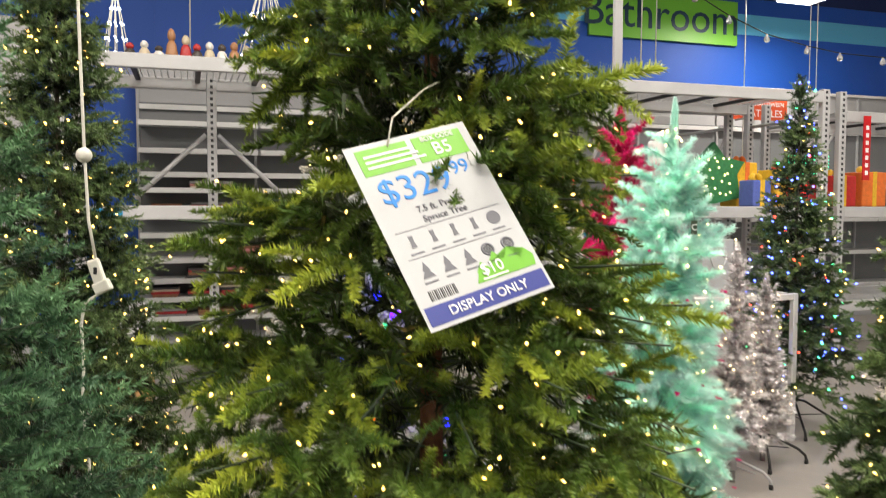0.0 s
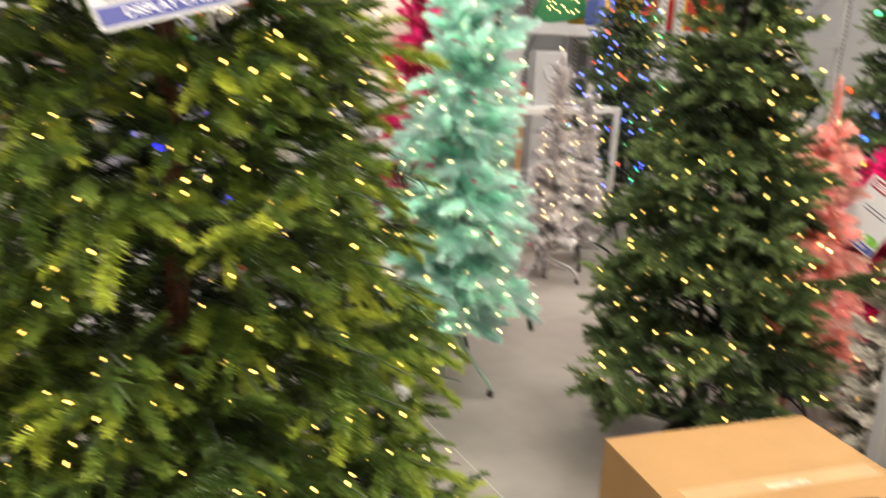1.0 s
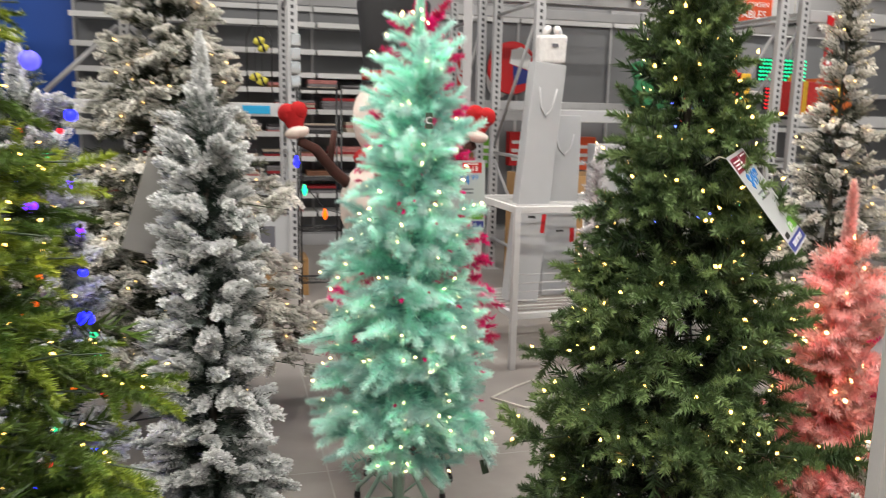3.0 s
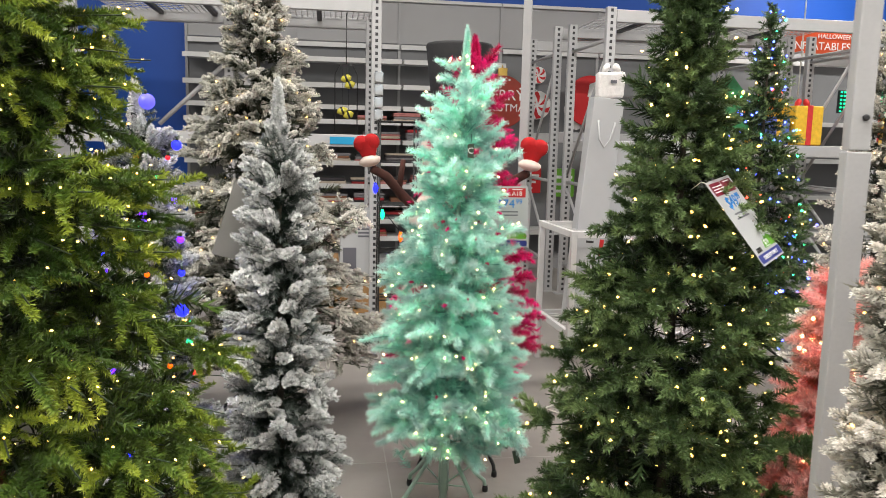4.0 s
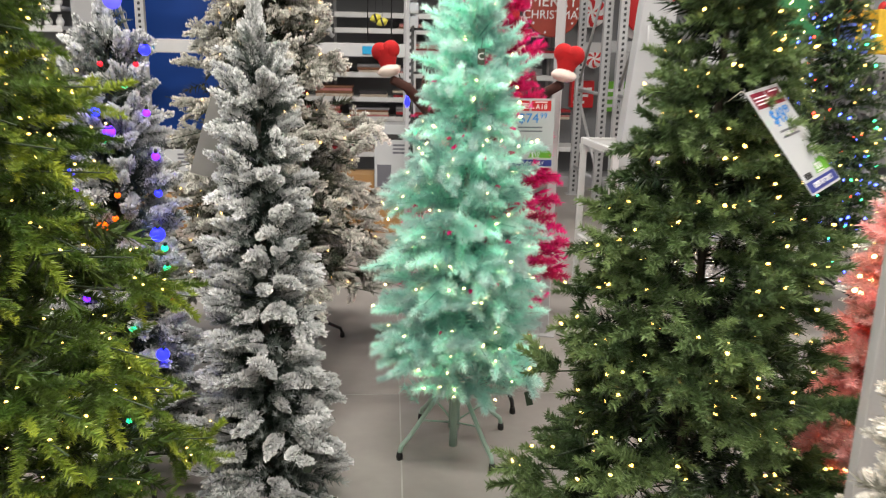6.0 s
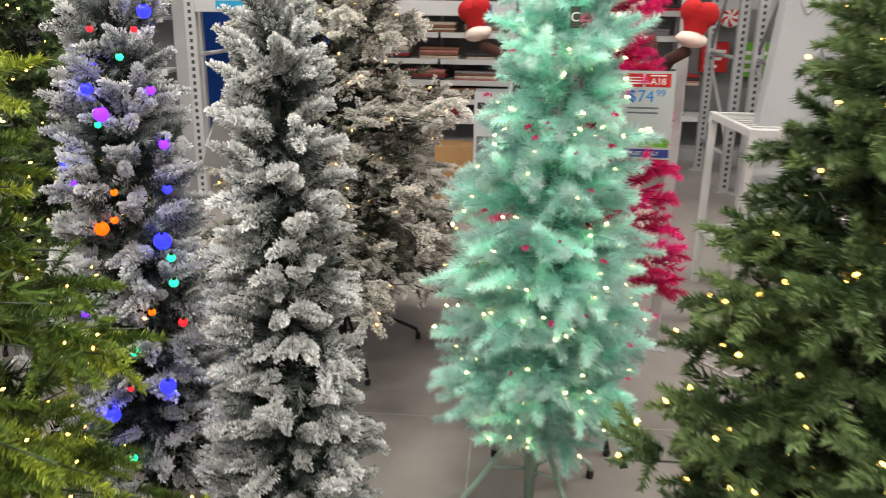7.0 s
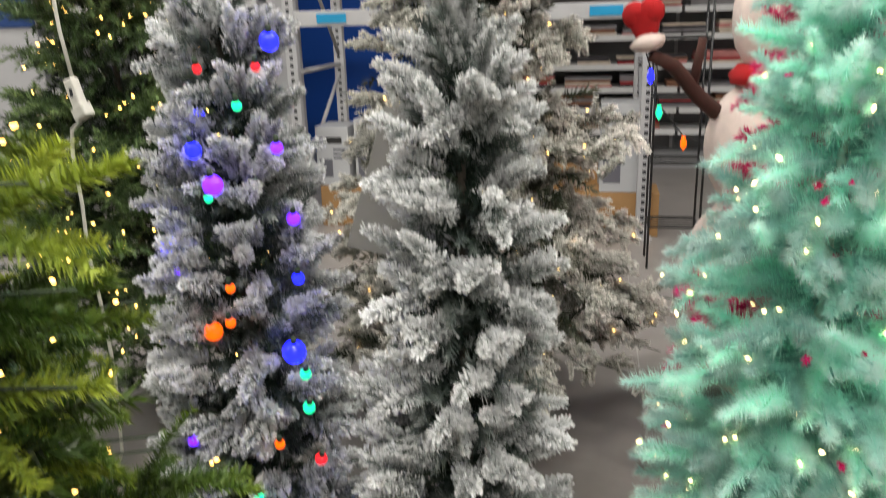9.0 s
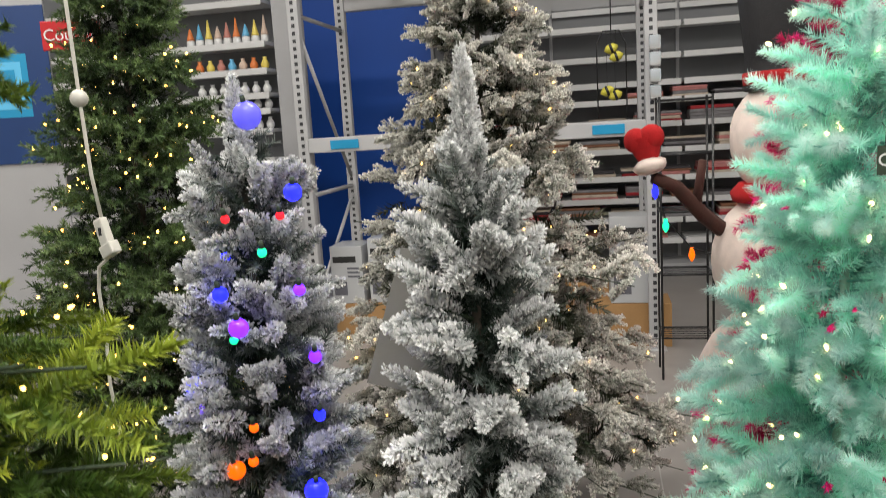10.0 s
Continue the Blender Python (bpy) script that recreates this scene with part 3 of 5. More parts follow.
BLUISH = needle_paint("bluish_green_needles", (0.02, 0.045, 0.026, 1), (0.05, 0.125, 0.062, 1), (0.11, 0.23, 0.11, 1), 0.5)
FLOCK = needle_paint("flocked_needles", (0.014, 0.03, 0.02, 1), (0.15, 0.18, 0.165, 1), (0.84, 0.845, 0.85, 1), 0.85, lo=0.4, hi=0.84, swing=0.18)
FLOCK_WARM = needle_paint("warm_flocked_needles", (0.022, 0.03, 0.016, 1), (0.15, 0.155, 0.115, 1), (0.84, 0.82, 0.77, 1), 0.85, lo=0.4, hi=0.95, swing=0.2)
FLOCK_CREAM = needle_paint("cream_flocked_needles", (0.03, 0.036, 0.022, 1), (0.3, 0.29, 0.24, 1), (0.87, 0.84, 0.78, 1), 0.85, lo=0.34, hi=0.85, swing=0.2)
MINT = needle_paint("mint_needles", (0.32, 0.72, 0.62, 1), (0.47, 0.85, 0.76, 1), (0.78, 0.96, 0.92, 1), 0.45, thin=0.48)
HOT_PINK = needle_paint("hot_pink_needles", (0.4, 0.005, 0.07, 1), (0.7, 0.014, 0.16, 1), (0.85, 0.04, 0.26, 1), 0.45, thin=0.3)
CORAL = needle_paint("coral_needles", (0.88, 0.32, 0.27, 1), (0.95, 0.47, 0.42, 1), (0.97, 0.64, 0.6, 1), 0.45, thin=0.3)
SILVER = needle_paint("silver_tinsel", (0.6, 0.57, 0.58, 1), (0.78, 0.75, 0.76, 1), (0.9, 0.88, 0.89, 1), 0.25, 0.6)

HAND = ((0.0, 0, 1.0), (0.08, 40, 0.8), (0.16, -38, 0.78))
PAIR = ((0.0, 0, 1.0), (0.15, 48, 0.62), (0.32, -46, 0.6))
K_SPRUCE = dict(length=0.16, count=400, needle=0.0225, width=0.0036, lean0=62, lean1=54, flat=0.75, waver=0.9, edge=0.3, cone=0.1, shoots=PAIR)
K_PVC = dict(length=0.13, count=220, needle=0.03, width=0.0048, lean0=64, lean1=42, cone=0.15, shoots=HAND)
K_FLOCK = dict(length=0.102, count=300, needle=0.0245, width=0.0043, lean0=66, lean1=44, edge=0.66, club=True, cone=0.3, waver=0.2, frost=0.16)
K_PLUME = dict(length=0.115, count=210, needle=0.0195, width=0.0058, lean0=64, lean1=42, edge=0.62, club=True, waver=0.4, cone=0.12, frost=0.22, shoots=PAIR + ((0.55, 40, 0.45),))
K_FLUFF = dict(length=0.12, count=400, needle=0.036, width=0.0022, lean0=76, lean1=48, edge=0.45, cone=0.25)
FINE_FILL = dict(length=0.1, count=90, needle=0.03, width=0.0036, lean0=66, lean1=40)
K_TINSEL = dict(length=0.08, count=70, needle=0.03, width=0.004, lean0=75, lean1=50)
FAR_PVC = dict(K_PVC, count=70, width=0.0058)
THIN_FILL = dict(length=0.1, count=80, needle=0.042, width=0.0032, lean0=68, lean1=40)
FAR_FLUFF = dict(K_FLUFF, length=0.1, count=150, width=0.0042)
FAR_FLOCK = dict(K_FLOCK, length=0.1, count=110, needle=0.026, width=0.007)
MINI = "light_string"

tree("spruce_tree", pose(0.54, 1.575, 0), "tall green pre-lit spruce tree with yellow-green branch tips", "christmas trees", K_SPRUCE,
     dict(seed=1, reach=taper(0.74, 3.08, 2.32), z0=0.22, z1=2.26, tiers=30, per_tier=13, twigs=4, rise=14, droop=0.26, twig_len=0.15, inner=0.3, ragged=0.1, tilt=20, spread=46, bright=0.37, roll=0.35, jitter=0.9,
          clear=[((0.018, -0.34, 1.4855), (0.0, -0.95, 0.2), 0.24, -0.05), ((-0.01, 0.0, 1.14), (0.0, -0.96, 0.28), 0.04, 0.03)]),
     SPRUCE, [(1400, WARM, 0.0021, 0.0075, MINI)], fill=0.86, girth=0.032, trunk_paint=TRUNK_FUR)
tree("christmas_tree", pose(-0.73, 1.97, 0), "plain bluish green tree without lights", "christmas trees", FAR_PVC,
     dict(roll=0.5, jitter=0.9, seed=2, reach=taper(0.93, 2.9, 2.5), z0=0.25, z1=2.45, tiers=26, per_tier=13, twigs=5, rise=16, droop=0.12, twig_len=0.09), BLUISH)
tree("christmas_tree", pose(-0.9, 3.34, 0), "tall dark green tree with warm white lights beside a hanging cord", "christmas trees", FAR_PVC,
     dict(roll=0.5, jitter=0.9, seed=3, reach=taper(0.64, 3.0, 2.7), z0=0.3, z1=2.66, tiers=30, per_tier=13, twigs=5, rise=14, droop=0.15, twig_len=0.09), GREEN, [(420, WARM, 0.0048, 0.013, MINI)])
mint_axis = lambda z: (0.035 * z, -0.05 * z)
mint = tree("mint_tree", pose(1.326, 3.05, 0), "slim mint green tree with warm white lights on a folding stand", "christmas trees", K_FLUFF,
     dict(seed=4, reach=taper(0.4, 2.4, 1.84, 0.4, 0.35), z0=0.3, z1=1.66, tiers=24, per_tier=11, twigs=4, rise=4, droop=0.08, twig_len=0.12, inner=0.4, spread=36, leader=0.3, leader_size=0.5, tilt=20, jitter=0.8, ragged=0.13, axis=mint_axis), MINT,
     [(190, WARM_SOFT, 0.004, 0.014, MINI)], trunk_paint=MINT_METAL, wire=MINT, fill_kit=THIN_FILL, fill_shade=0.0)
tuft = np.random.default_rng(23)
tz, ta = tuft.uniform(0.5, 1.5, 22), tuft.uniform(3.4, 6.0, 22)
tr = (0.42 * (1 - tz / 2.5) - 0.02) * tuft.uniform(0.75, 1.0, 22)
tp = np.stack([0.035 * tz + tr * np.cos(ta), -0.05 * tz + tr * np.sin(ta), tz], 1)
tufts = blades_mesh("pink_tuft", (tp, np.stack([np.cos(ta), np.sin(ta), 0 * ta], 1), np.tile([[0, 0, 1.0]], (22, 1)), tuft.uniform(0.5, 1.0, 22), np.full(22, 0.6)),
                    [sprig(tuft, 0.026, 30, 0.013, 0.004) for _ in range(4)], tuft)
tufts.materials.append(HOT_PINK)
tagged(new("pink_tuft", tufts), "small hot pink tufts caught in the branches", kind="stuff").parent = mint
tree("pencil_tree", pose(0.865, 2.465, 0), "slim snow-flocked pencil tree without lights", "christmas trees", K_FLOCK,
     dict(seed=5, reach=taper(0.27, 2.3, 1.46), z0=0.08, z1=1.46, tiers=33, per_tier=10, twigs=2, rise=14, droop=0.03, twig_len=0.095, inner=0.5, spread=30, tilt=15, jitter=0.75, leader=0.22, leader_size=0.8, clear=[((-0.245, 0.065, 1.17), (0.52, -0.85, 0.05), 0.08, -0.02)], ragged=0.1), FLOCK, fill_kit=FINE_FILL, fill_shade=0.26)
tree("flocked_tree", pose(0.35, 2.53, 0), "slim snow-flocked tree with coloured globe lamps", "christmas trees", K_FLOCK,
     dict(seed=6, reach=taper(0.315, 2.5, 1.52), z0=0.15, z1=1.47, tiers=31, per_tier=10, twigs=2, rise=14, droop=0.03, twig_len=0.095, inner=0.5, spread=30, tilt=15, jitter=0.75, leader=0.2, leader_size=0.85, ragged=0.1), FLOCK, fill_kit=FINE_FILL, fill_shade=0.28)
tree("flocked_tree", pose(0.274, 3.764, 0), "wide snow-flocked tree with warm white lights", "christmas trees", K_PLUME,
     dict(seed=7, reach=taper(0.84, 2.54, 2.3, 0.5, 0.8), z0=0.42, z1=2.26, tiers=27, per_tier=12, twigs=5, rise=18, droop=0.3, twig_len=0.11, tilt=18, spread=44, inner=0.3, roll=0.5, jitter=0.9, leader_size=0.5, ragged=0.14), FLOCK_WARM, [(260, WARM, 0.0035, 0.011, MINI)], fill=0.8, fill_shade=0.62)
tree("green_tree", pose(2.085, 2.444, 0), "dark green pre-lit tree on a black stand", "christmas trees", K_PVC,
     dict(seed=8, reach=taper(0.56, 2.298, 2.08), z0=0.28, z1=2.05, tiers=24, per_tier=11, twigs=4, rise=12, droop=0.17, twig_len=0.115, tilt=22, ragged=0.17, inner=0.3, roll=0.6, jitter=0.9, clear=[((0.14, -0.2, 1.28), (0.6, -0.8, 0.0), 0.16, -0.02)]), GREEN, [(360, WARM, 0.0039, 0.012, MINI)], fill=0.82)
tree("pink_tree", pose(1.35, 3.56, 0), "slim hot pink tree standing behind a mint tree", "christmas trees", FAR_FLUFF,
     dict(seed=9, reach=taper(0.48, 2.4, 1.9), z0=0.52, z1=1.8, tiers=20, per_tier=8, twigs=4, rise=10, droop=0.08, twig_len=0.09, inner=0.4, spread=36, leader=0.14, ragged=0.14), HOT_PINK, wire=HOT_PINK, trunk_paint=HOT_PINK)
tree("christmas_tree", pose(3.01, 5.42, 0), "dark green tree with small coloured lights", "christmas trees", FAR_PVC,
     dict(roll=0.5, jitter=0.9, seed=10, reach=taper(0.58, 2.45, 2.25), z0=0.4, z1=2.24, tiers=22, per_tier=10, twigs=5, rise=14, droop=0.15, twig_len=0.09), GREEN,
     [(150, glow("blue_mini_lamp", (0.05, 0.08, 1, 1), 14), 0.008, 0.02, MINI), (45, glow("green_mini_lamp", (0.05, 0.9, 0.35, 1), 8), 0.008, 0.02, MINI), (30, glow("red_mini_lamp", (1, 0.05, 0.03, 1), 8), 0.008, 0.02, MINI), (45, WARM, 0.006, 0.016, MINI)])
for k, (x, y, h) in enumerate(((2.2, 4.4, 1.25), (2.52, 4.75, 1.05))):
    tree("tinsel_tree", pose(x, y, 0), "small silver tinsel tree", "christmas trees", K_TINSEL,
         dict(seed=20 + k, reach=taper(0.24, h * 1.15, h), z0=0.2, z1=h - 0.03, tiers=16, per_tier=8, twigs=5, rise=20, droop=0.05, twig_len=0.08), SILVER, [(40, WARM_SOFT, 0.004, 0.012, MINI)], wire=SILVER, trunk_paint=SILVER)
tree("coral_tree", pose(2.62, 2.66, 0), "slim coral pink tree with warm lights", "christmas trees", FAR_FLUFF,
     dict(seed=30, reach=taper(0.29, 1.6, 1.08), z0=0.25, z1=1.08, tiers=17, per_tier=9, twigs=6, rise=8, droop=0.08, twig_len=0.08, leader=0.3, leader_size=0.6), CORAL, [(55, WARM_SOFT, 0.006, 0.015, MINI)], wire=CORAL, trunk_paint=CORAL)
tree("pink_tree", pose(2.97, 2.75, 0), "slim hot pink tree with a leaning top", "christmas trees", FAR_FLUFF,
     dict(seed=31, reach=taper(0.28, 1.7, 1.04), z0=0.25, z1=1.12, leader=0.3, axis=lambda z: (0.3 * max(0.0, z - 0.8), 0.0), tiers=17, per_tier=9, twigs=6, rise=8, droop=0.08, twig_len=0.08), HOT_PINK, wire=HOT_PINK, trunk_paint=HOT_PINK)
tree("flocked_tree", pose(2.36, 1.59, 0), "slim snow-flocked tree with warm lights beside the post", "christmas trees", dict(K_FLOCK, length=0.085, count=260, needle=0.021, width=0.0042),
     dict(seed=32, reach=taper(0.185, 1.95, 1.42), z0=0.12, z1=1.44, tiers=25, per_tier=9, twigs=4, inner=0.4, spread=34, rise=14, droop=0.1, twig_len=0.08, leader=0.22), FLOCK_CREAM, [(70, WARM, 0.0042, 0.012, MINI)])
tree("flocked_tree", pose(2.6, 2.03, 0), "short snow-flocked tree with warm lights behind the post", "christmas trees", dict(K_FLOCK, length=0.085, count=260, needle=0.021, width=0.0042),
     dict(seed=33, reach=taper(0.33, 1.8, 1.3), leader=0.18, leader_size=0.6, z0=0.12, z1=1.28, tiers=20, per_tier=10, twigs=4, inner=0.4, spread=34, rise=14, droop=0.1, twig_len=0.07), FLOCK_CREAM, [(50, WARM, 0.0042, 0.012, MINI)])
tree("tinsel_tree", pose(3.2, 2.6, 0), "rosy silver tinsel tree", "christmas trees", K_TINSEL,
     dict(seed=34, reach=taper(0.3, 1.6, 1.35), z0=0.25, z1=1.35, tiers=18, per_tier=9, twigs=6, rise=20, droop=0.05, twig_len=0.08), SILVER, [(60, WARM_SOFT, 0.005, 0.014, MINI)], wire=SILVER, trunk_paint=SILVER)
tree("flocked_tree", pose(3.32, 4.3, 0), "tall snow-flocked tree with warm white lights", "christmas trees", FAR_FLOCK,
     dict(seed=35, reach=taper(0.48, 2.4, 2.05), z0=0.3, z1=2.02, tiers=22, per_tier=10, twigs=3, inner=0.4, spread=34, rise=14, droop=0.15, twig_len=0.07), FLOCK_CREAM, [(120, WARM, 0.0042, 0.012, MINI)])
tree("christmas_tree", pose(3.75, 3.7, 0), "dark green tree with large coloured lamps", "christmas trees", FAR_PVC,
     dict(roll=0.5, jitter=0.9, seed=36, reach=taper(0.6, 2.4, 2.1), z0=0.3, z1=2.08, tiers=20, per_tier=10, twigs=5, rise=14, droop=0.15, twig_len=0.09), GREEN,
     [(20, glow("red_lamp", (1, 0.06, 0.02, 1), 6), 0.014, 0.036, MINI), (20, glow("amber_lamp", (1, 0.5, 0.03, 1), 7), 0.014, 0.036, MINI), (18, glow("green_lamp", (0.03, 0.7, 0.25, 1), 5), 0.014, 0.036, MINI), (18, glow("blue_lamp", (0.03, 0.15, 1, 1), 8), 0.014, 0.036, MINI)])


# ---- price tags ----
def frame_of(origin, right, up):
    """A pose whose x runs along right and whose z runs along up; its -y faces the reader."""
    x = Vector(right).normalized()
    z = (Vector(up) - x * Vector(up).dot(x)).normalized()
    y = z.cross(x)
    m = Matrix((x, y, z)).transposed().to_4x4()
    m.translation = origin
    return m


TIE = surface("clear_cable_tie", (0.6, 0.58, 0.5, 1), 0.3, vary=0.05, bump=0)


def price_tag(m, head, code, price, cents, lines, label, foot="DISPLAY ONLY", tie=None, w=0.175, h=0.256, icons=True):
    t = thing("price_tag", m, label, "price tag", "price tags")
    a, b = w / 2, h / 2
    F = -0.0012
    part("card", box(-a, -0.0006, -b, a, 0.0006, b), CARD_WHITE, t)
    part("header_block", box(-a + 0.012, F, b - 0.046, -0.004, -0.0007, b - 0.008), INK[head], t)
    part("header_block", box(0.004, F, b - 0.046, a - 0.012, -0.0007, b - 0.008), INK[head], t)
    part("code", shifted(writing(code, 0.026), Matrix.Translation((0.04, F - 0.0007, b - 0.031))), INK["white"], t)
    if head == "green":
        part("header_line", shifted(writing("BOX CODE", 0.0095), Matrix.Translation((0.04, F - 0.0007, b - 0.0135))), INK["white"], t)
    else:
        part("header_line", box(0.018, F - 0.0008, b - 0.015, 0.062, F - 0.0001, b - 0.0115), INK["white"], t)
    for z in (0.018, 0.026, 0.034):
        part("header_bar", box(-a + 0.02, F - 0.0008, b - z - 0.003, -0.02 + z, F - 0.0001, b - z), INK["white"], t)
    part("price", shifted(writing(price, 0.05, align="RIGHT"), Matrix.Translation((0.032, F, b - 0.074))), INK["blue"], t)
    part("cents", shifted(writing(cents, 0.028, align="LEFT"), Matrix.Translation((0.035, F, b - 0.064))), INK["blue"], t)
    for k, line in enumerate(lines):
        if line:
            part("line", shifted(writing(line, 0.0125), Matrix.Translation((0.0, F, b - 0.106 - 0.014 * k))), INK["grey"], t)
        else:
            part("line_bar", box(-0.045, F, b - 0.109 - 0.014 * k, 0.045, -0.0007, b - 0.104 - 0.014 * k), INK["grey"], t)
    if icons:
        for z in (b - 0.129, b - 0.166):
            part("rule", box(-a + 0.014, F, z, a - 0.014, -0.0007, z + 0.0008), INK["grey"], t)
        for k in range(5):
            x = -0.058 + 0.029 * k
            if k == 4:
                part("icon", shifted(lathe([(0.0095, 0), (0.0095, 0.0005)], 16), Matrix.Translation((x, F + 0.0006, b - 0.144)) @ Matrix.Rotation(radians(90), 4, "X")), INK["grey"], t)
            else:
                part("icon", shifted(prism([(-0.006, -0.008), (0.006, -0.008), (0.0035, 0.0), (0.005, 0.008), (-0.005, 0.008), (-0.0035, 0.0)][:: 1 if k % 2 else -1], 0.0005), Matrix.Translation((x, F, b - 0.144)) @ Matrix.Diagonal((0.6, 1, 1, 1))), INK["grey"], t)
            part("caption", box(x - 0.009, F, b - 0.161, x + 0.009, -0.0007, b - 0.159), INK["grey"], t)
        for k in range(5):
            x = -0.058 + 0.029 * k
            if k < 3:
                part("icon", shifted(prism([(-0.0085, -0.009), (0.0085, -0.009), (0.003, 0.0), (0.005, 0.0), (0, 0.012), (-0.005, 0.0), (-0.003, 0.0)], 0.0005), Matrix.Translation((x, F, b - 0.184))), INK["grey"], t)
            else:
                part("icon", shifted(lathe([(0.009, 0), (0.009, 0.0005), (0.006, 0.0005), (0.006, 0.0)], 16), Matrix.Translation((x, F + 0.0006, b - 0.182)) @ Matrix.Rotation(radians(90), 4, "X")), INK["grey"], t)
            part("caption", box(x - 0.009, F, b - 0.2, x + 0.009, -0.0007, b - 0.198), INK["grey"], t)
    g = [(-0.005, -b + 0.036)]
    for k in range(4):
        x = 0.002 + 0.021 * k
        top = -b + 0.062 + (0.008 if k in (1, 2) else 0)
        g += [(x, top - 0.013), (x - 0.002, top - 0.013), (x + 0.009, top), (x + 0.018, top - 0.012)]
    g += [(a - 0.008, -b + 0.036)]
    part("tree_panel", shifted(prism(g, 0.0005), Matrix.Translation((0, F, 0))), INK["green"], t)
    part("offer", shifted(writing("$10", 0.021), Matrix.Translation((0.022, F - 0.0007, -b + 0.05))), INK["white"], t)
    part("offer_line", box(0.004, F - 0.0006, -b + 0.038, 0.04, F - 0.0001, -b + 0.04), INK["white"], t)
    for k in range(14):
        x = -a + 0.018 + 0.0027 * k
        part("barcode_bar", box(x, F, -b + 0.034, x + (0.0009 if k % 3 else 0.0017), -0.0007, -b + 0.047), INK["black"], t)
    part("footer", box(-a + 0.004, F, -b + 0.005, a - 0.004, -0.0007, -b + 0.029), INK["navy"], t)
    part("footer_text", shifted(writing(foot, 0.0165), Matrix.Translation((0, F - 0.0007, -b + 0.0165))), INK["white"], t)
    if tie:
        part("cable_tie", tube([Vector(p) for p in tie], 0.0012, 6), TIE, t)
    return t


price_tag(frame_of((0.558, 1.235, 1.4855), (0.863, 0.437, 0.251), (-0.428, 0.372, 0.824)), "green", "B5", "$329", "99", ["7.5 ft. Pre-Lit", "Spruce Tree"],
          "white card price tag with green header on the spruce", tie=[(-0.03, -0.002, 0.117), (-0.01, -0.012, 0.15), (0.06, 0.0, 0.19), (0.1, 0.02, 0.21)])
price_tag(frame_of((2.225, 2.248, 1.279), (0.488, 0.867, 0.103), (-0.573, 0.23, 0.786)), "maroon", "", "$49", "99", ["", ""],
          "white card price tag with maroon header on the green tree", tie=[(-0.05, 0.002, 0.117), (-0.05, 0.02, 0.14), (-0.04, 0.06, 0.14)], icons=False)
price_tag(frame_of((1.525, 3.36, 1.155), (1, 0.1, 0.02), (-0.06, 0, 1)), "red", "A18", "$74", "99", ["", ""], "white card price tag with red header on the pink tree", icons=False)
price_tag(frame_of((2.80, 2.6, 0.81), (0.5, -0.3, -0.4), (0.45, 0.1, 0.6)), "maroon", "", "", "", ["", ""], "white card price tag hung between the pink trees", icons=False)
price_tag(frame_of((3.5, 3.35, 1.38), (1, -0.5, 0), (0, 0, 1)), "maroon", "", "", "", ["", ""], "white card price tag hung on the dark green tree", icons=False)
# a tag seen from its plain back, hung on the pencil tree
m = frame_of((0.611, 2.515, 1.077), (0.83, 0.56, -0.32), (0.27, 0.17, 0.95)) @ pose(0.0875, 0, 0.128)
t = thing("price_tag", m, "plain grey back of a price tag hung on the pencil tree", "price tag", "price tags")
part("card", box(-0.0875, -0.0006, -0.128, 0.0875, 0.0006, 0.128), CARD_GREY, t)
part("cable_tie", tube([(0.02, 0, 0.12), (0.05, 0.01, 0.15), (0.1, 0.04, 0.15)], 0.0012, 6), TIE, t)


# small hang labels
def hang_label(m, text):
    t = thing("hang_label", m, "small dark hang label on a tree", "label", "hang labels")
    part("card", box(-0.011, -0.0005, -0.024, 0.011, 0.0005, 0.024), surface("dark_label", (0.03, 0.05, 0.03, 1), 0.5, bump=0), t)
    if text:
        part("letter", shifted(writing(text, 0.03), Matrix.Translation((0, -0.0012, 0))), INK["white"], t)
    part("string", tube([(0, 0, 0.024), (0.002, 0.01, 0.05), (0, 0.05, 0.06)], 0.0006, 5), BLACK_PLASTIC, t)


hang_label(frame_of((1.424, 2.85, 1.431), (1, 0.1, 0), (0.05, 0, 1)), "C")
hang_label(frame_of((1.624, 2.847, 0.321), (0.9, 0.3, 0.2), (-0.15, 0.1, 1)), "")
hang_label(frame_of((1.05, 2.33, 0.27), (0.9, 0.3, -0.2), (0.4, 0.1, 0.8)), "")
hang_label(frame_of((2.95, 4.66, 1.35), (1, 0.1, 0), (0.05, 0, 1)), "S")


# ---- tree stands ----
def folding_stand(m, feet, hub_z, mat, label, bar=0.0085):
    t = thing("tree_stand", m, label, "tree stand", "tree stands")
    part("hub", tube([(0, 0, 0.07), (0, 0, hub_z + 0.06)], 0.021, 12), mat, t)
    for x, y in feet:
        leg = part("leg", tube([(0.0, 0.0, hub_z), (x * 0.25, y * 0.25, hub_z - 0.01), (x * 0.8, y * 0.8, 0.085), (x * 0.97, y * 0.97, 0.05), (x, y, 0.02)], bar, 8), mat, t)
        part("rubber_foot", lathe([(0.012, 0), (0.013, 0.012), (0.01, 0.028)], 10, at=(x, y, 0)), BLACK_PLASTIC, leg)
        part("strut", tube([(0, 0, 0.09), (x * 0.6, y * 0.6, hub_z * 0.55)], 0.004, 6), mat, t)
    return t


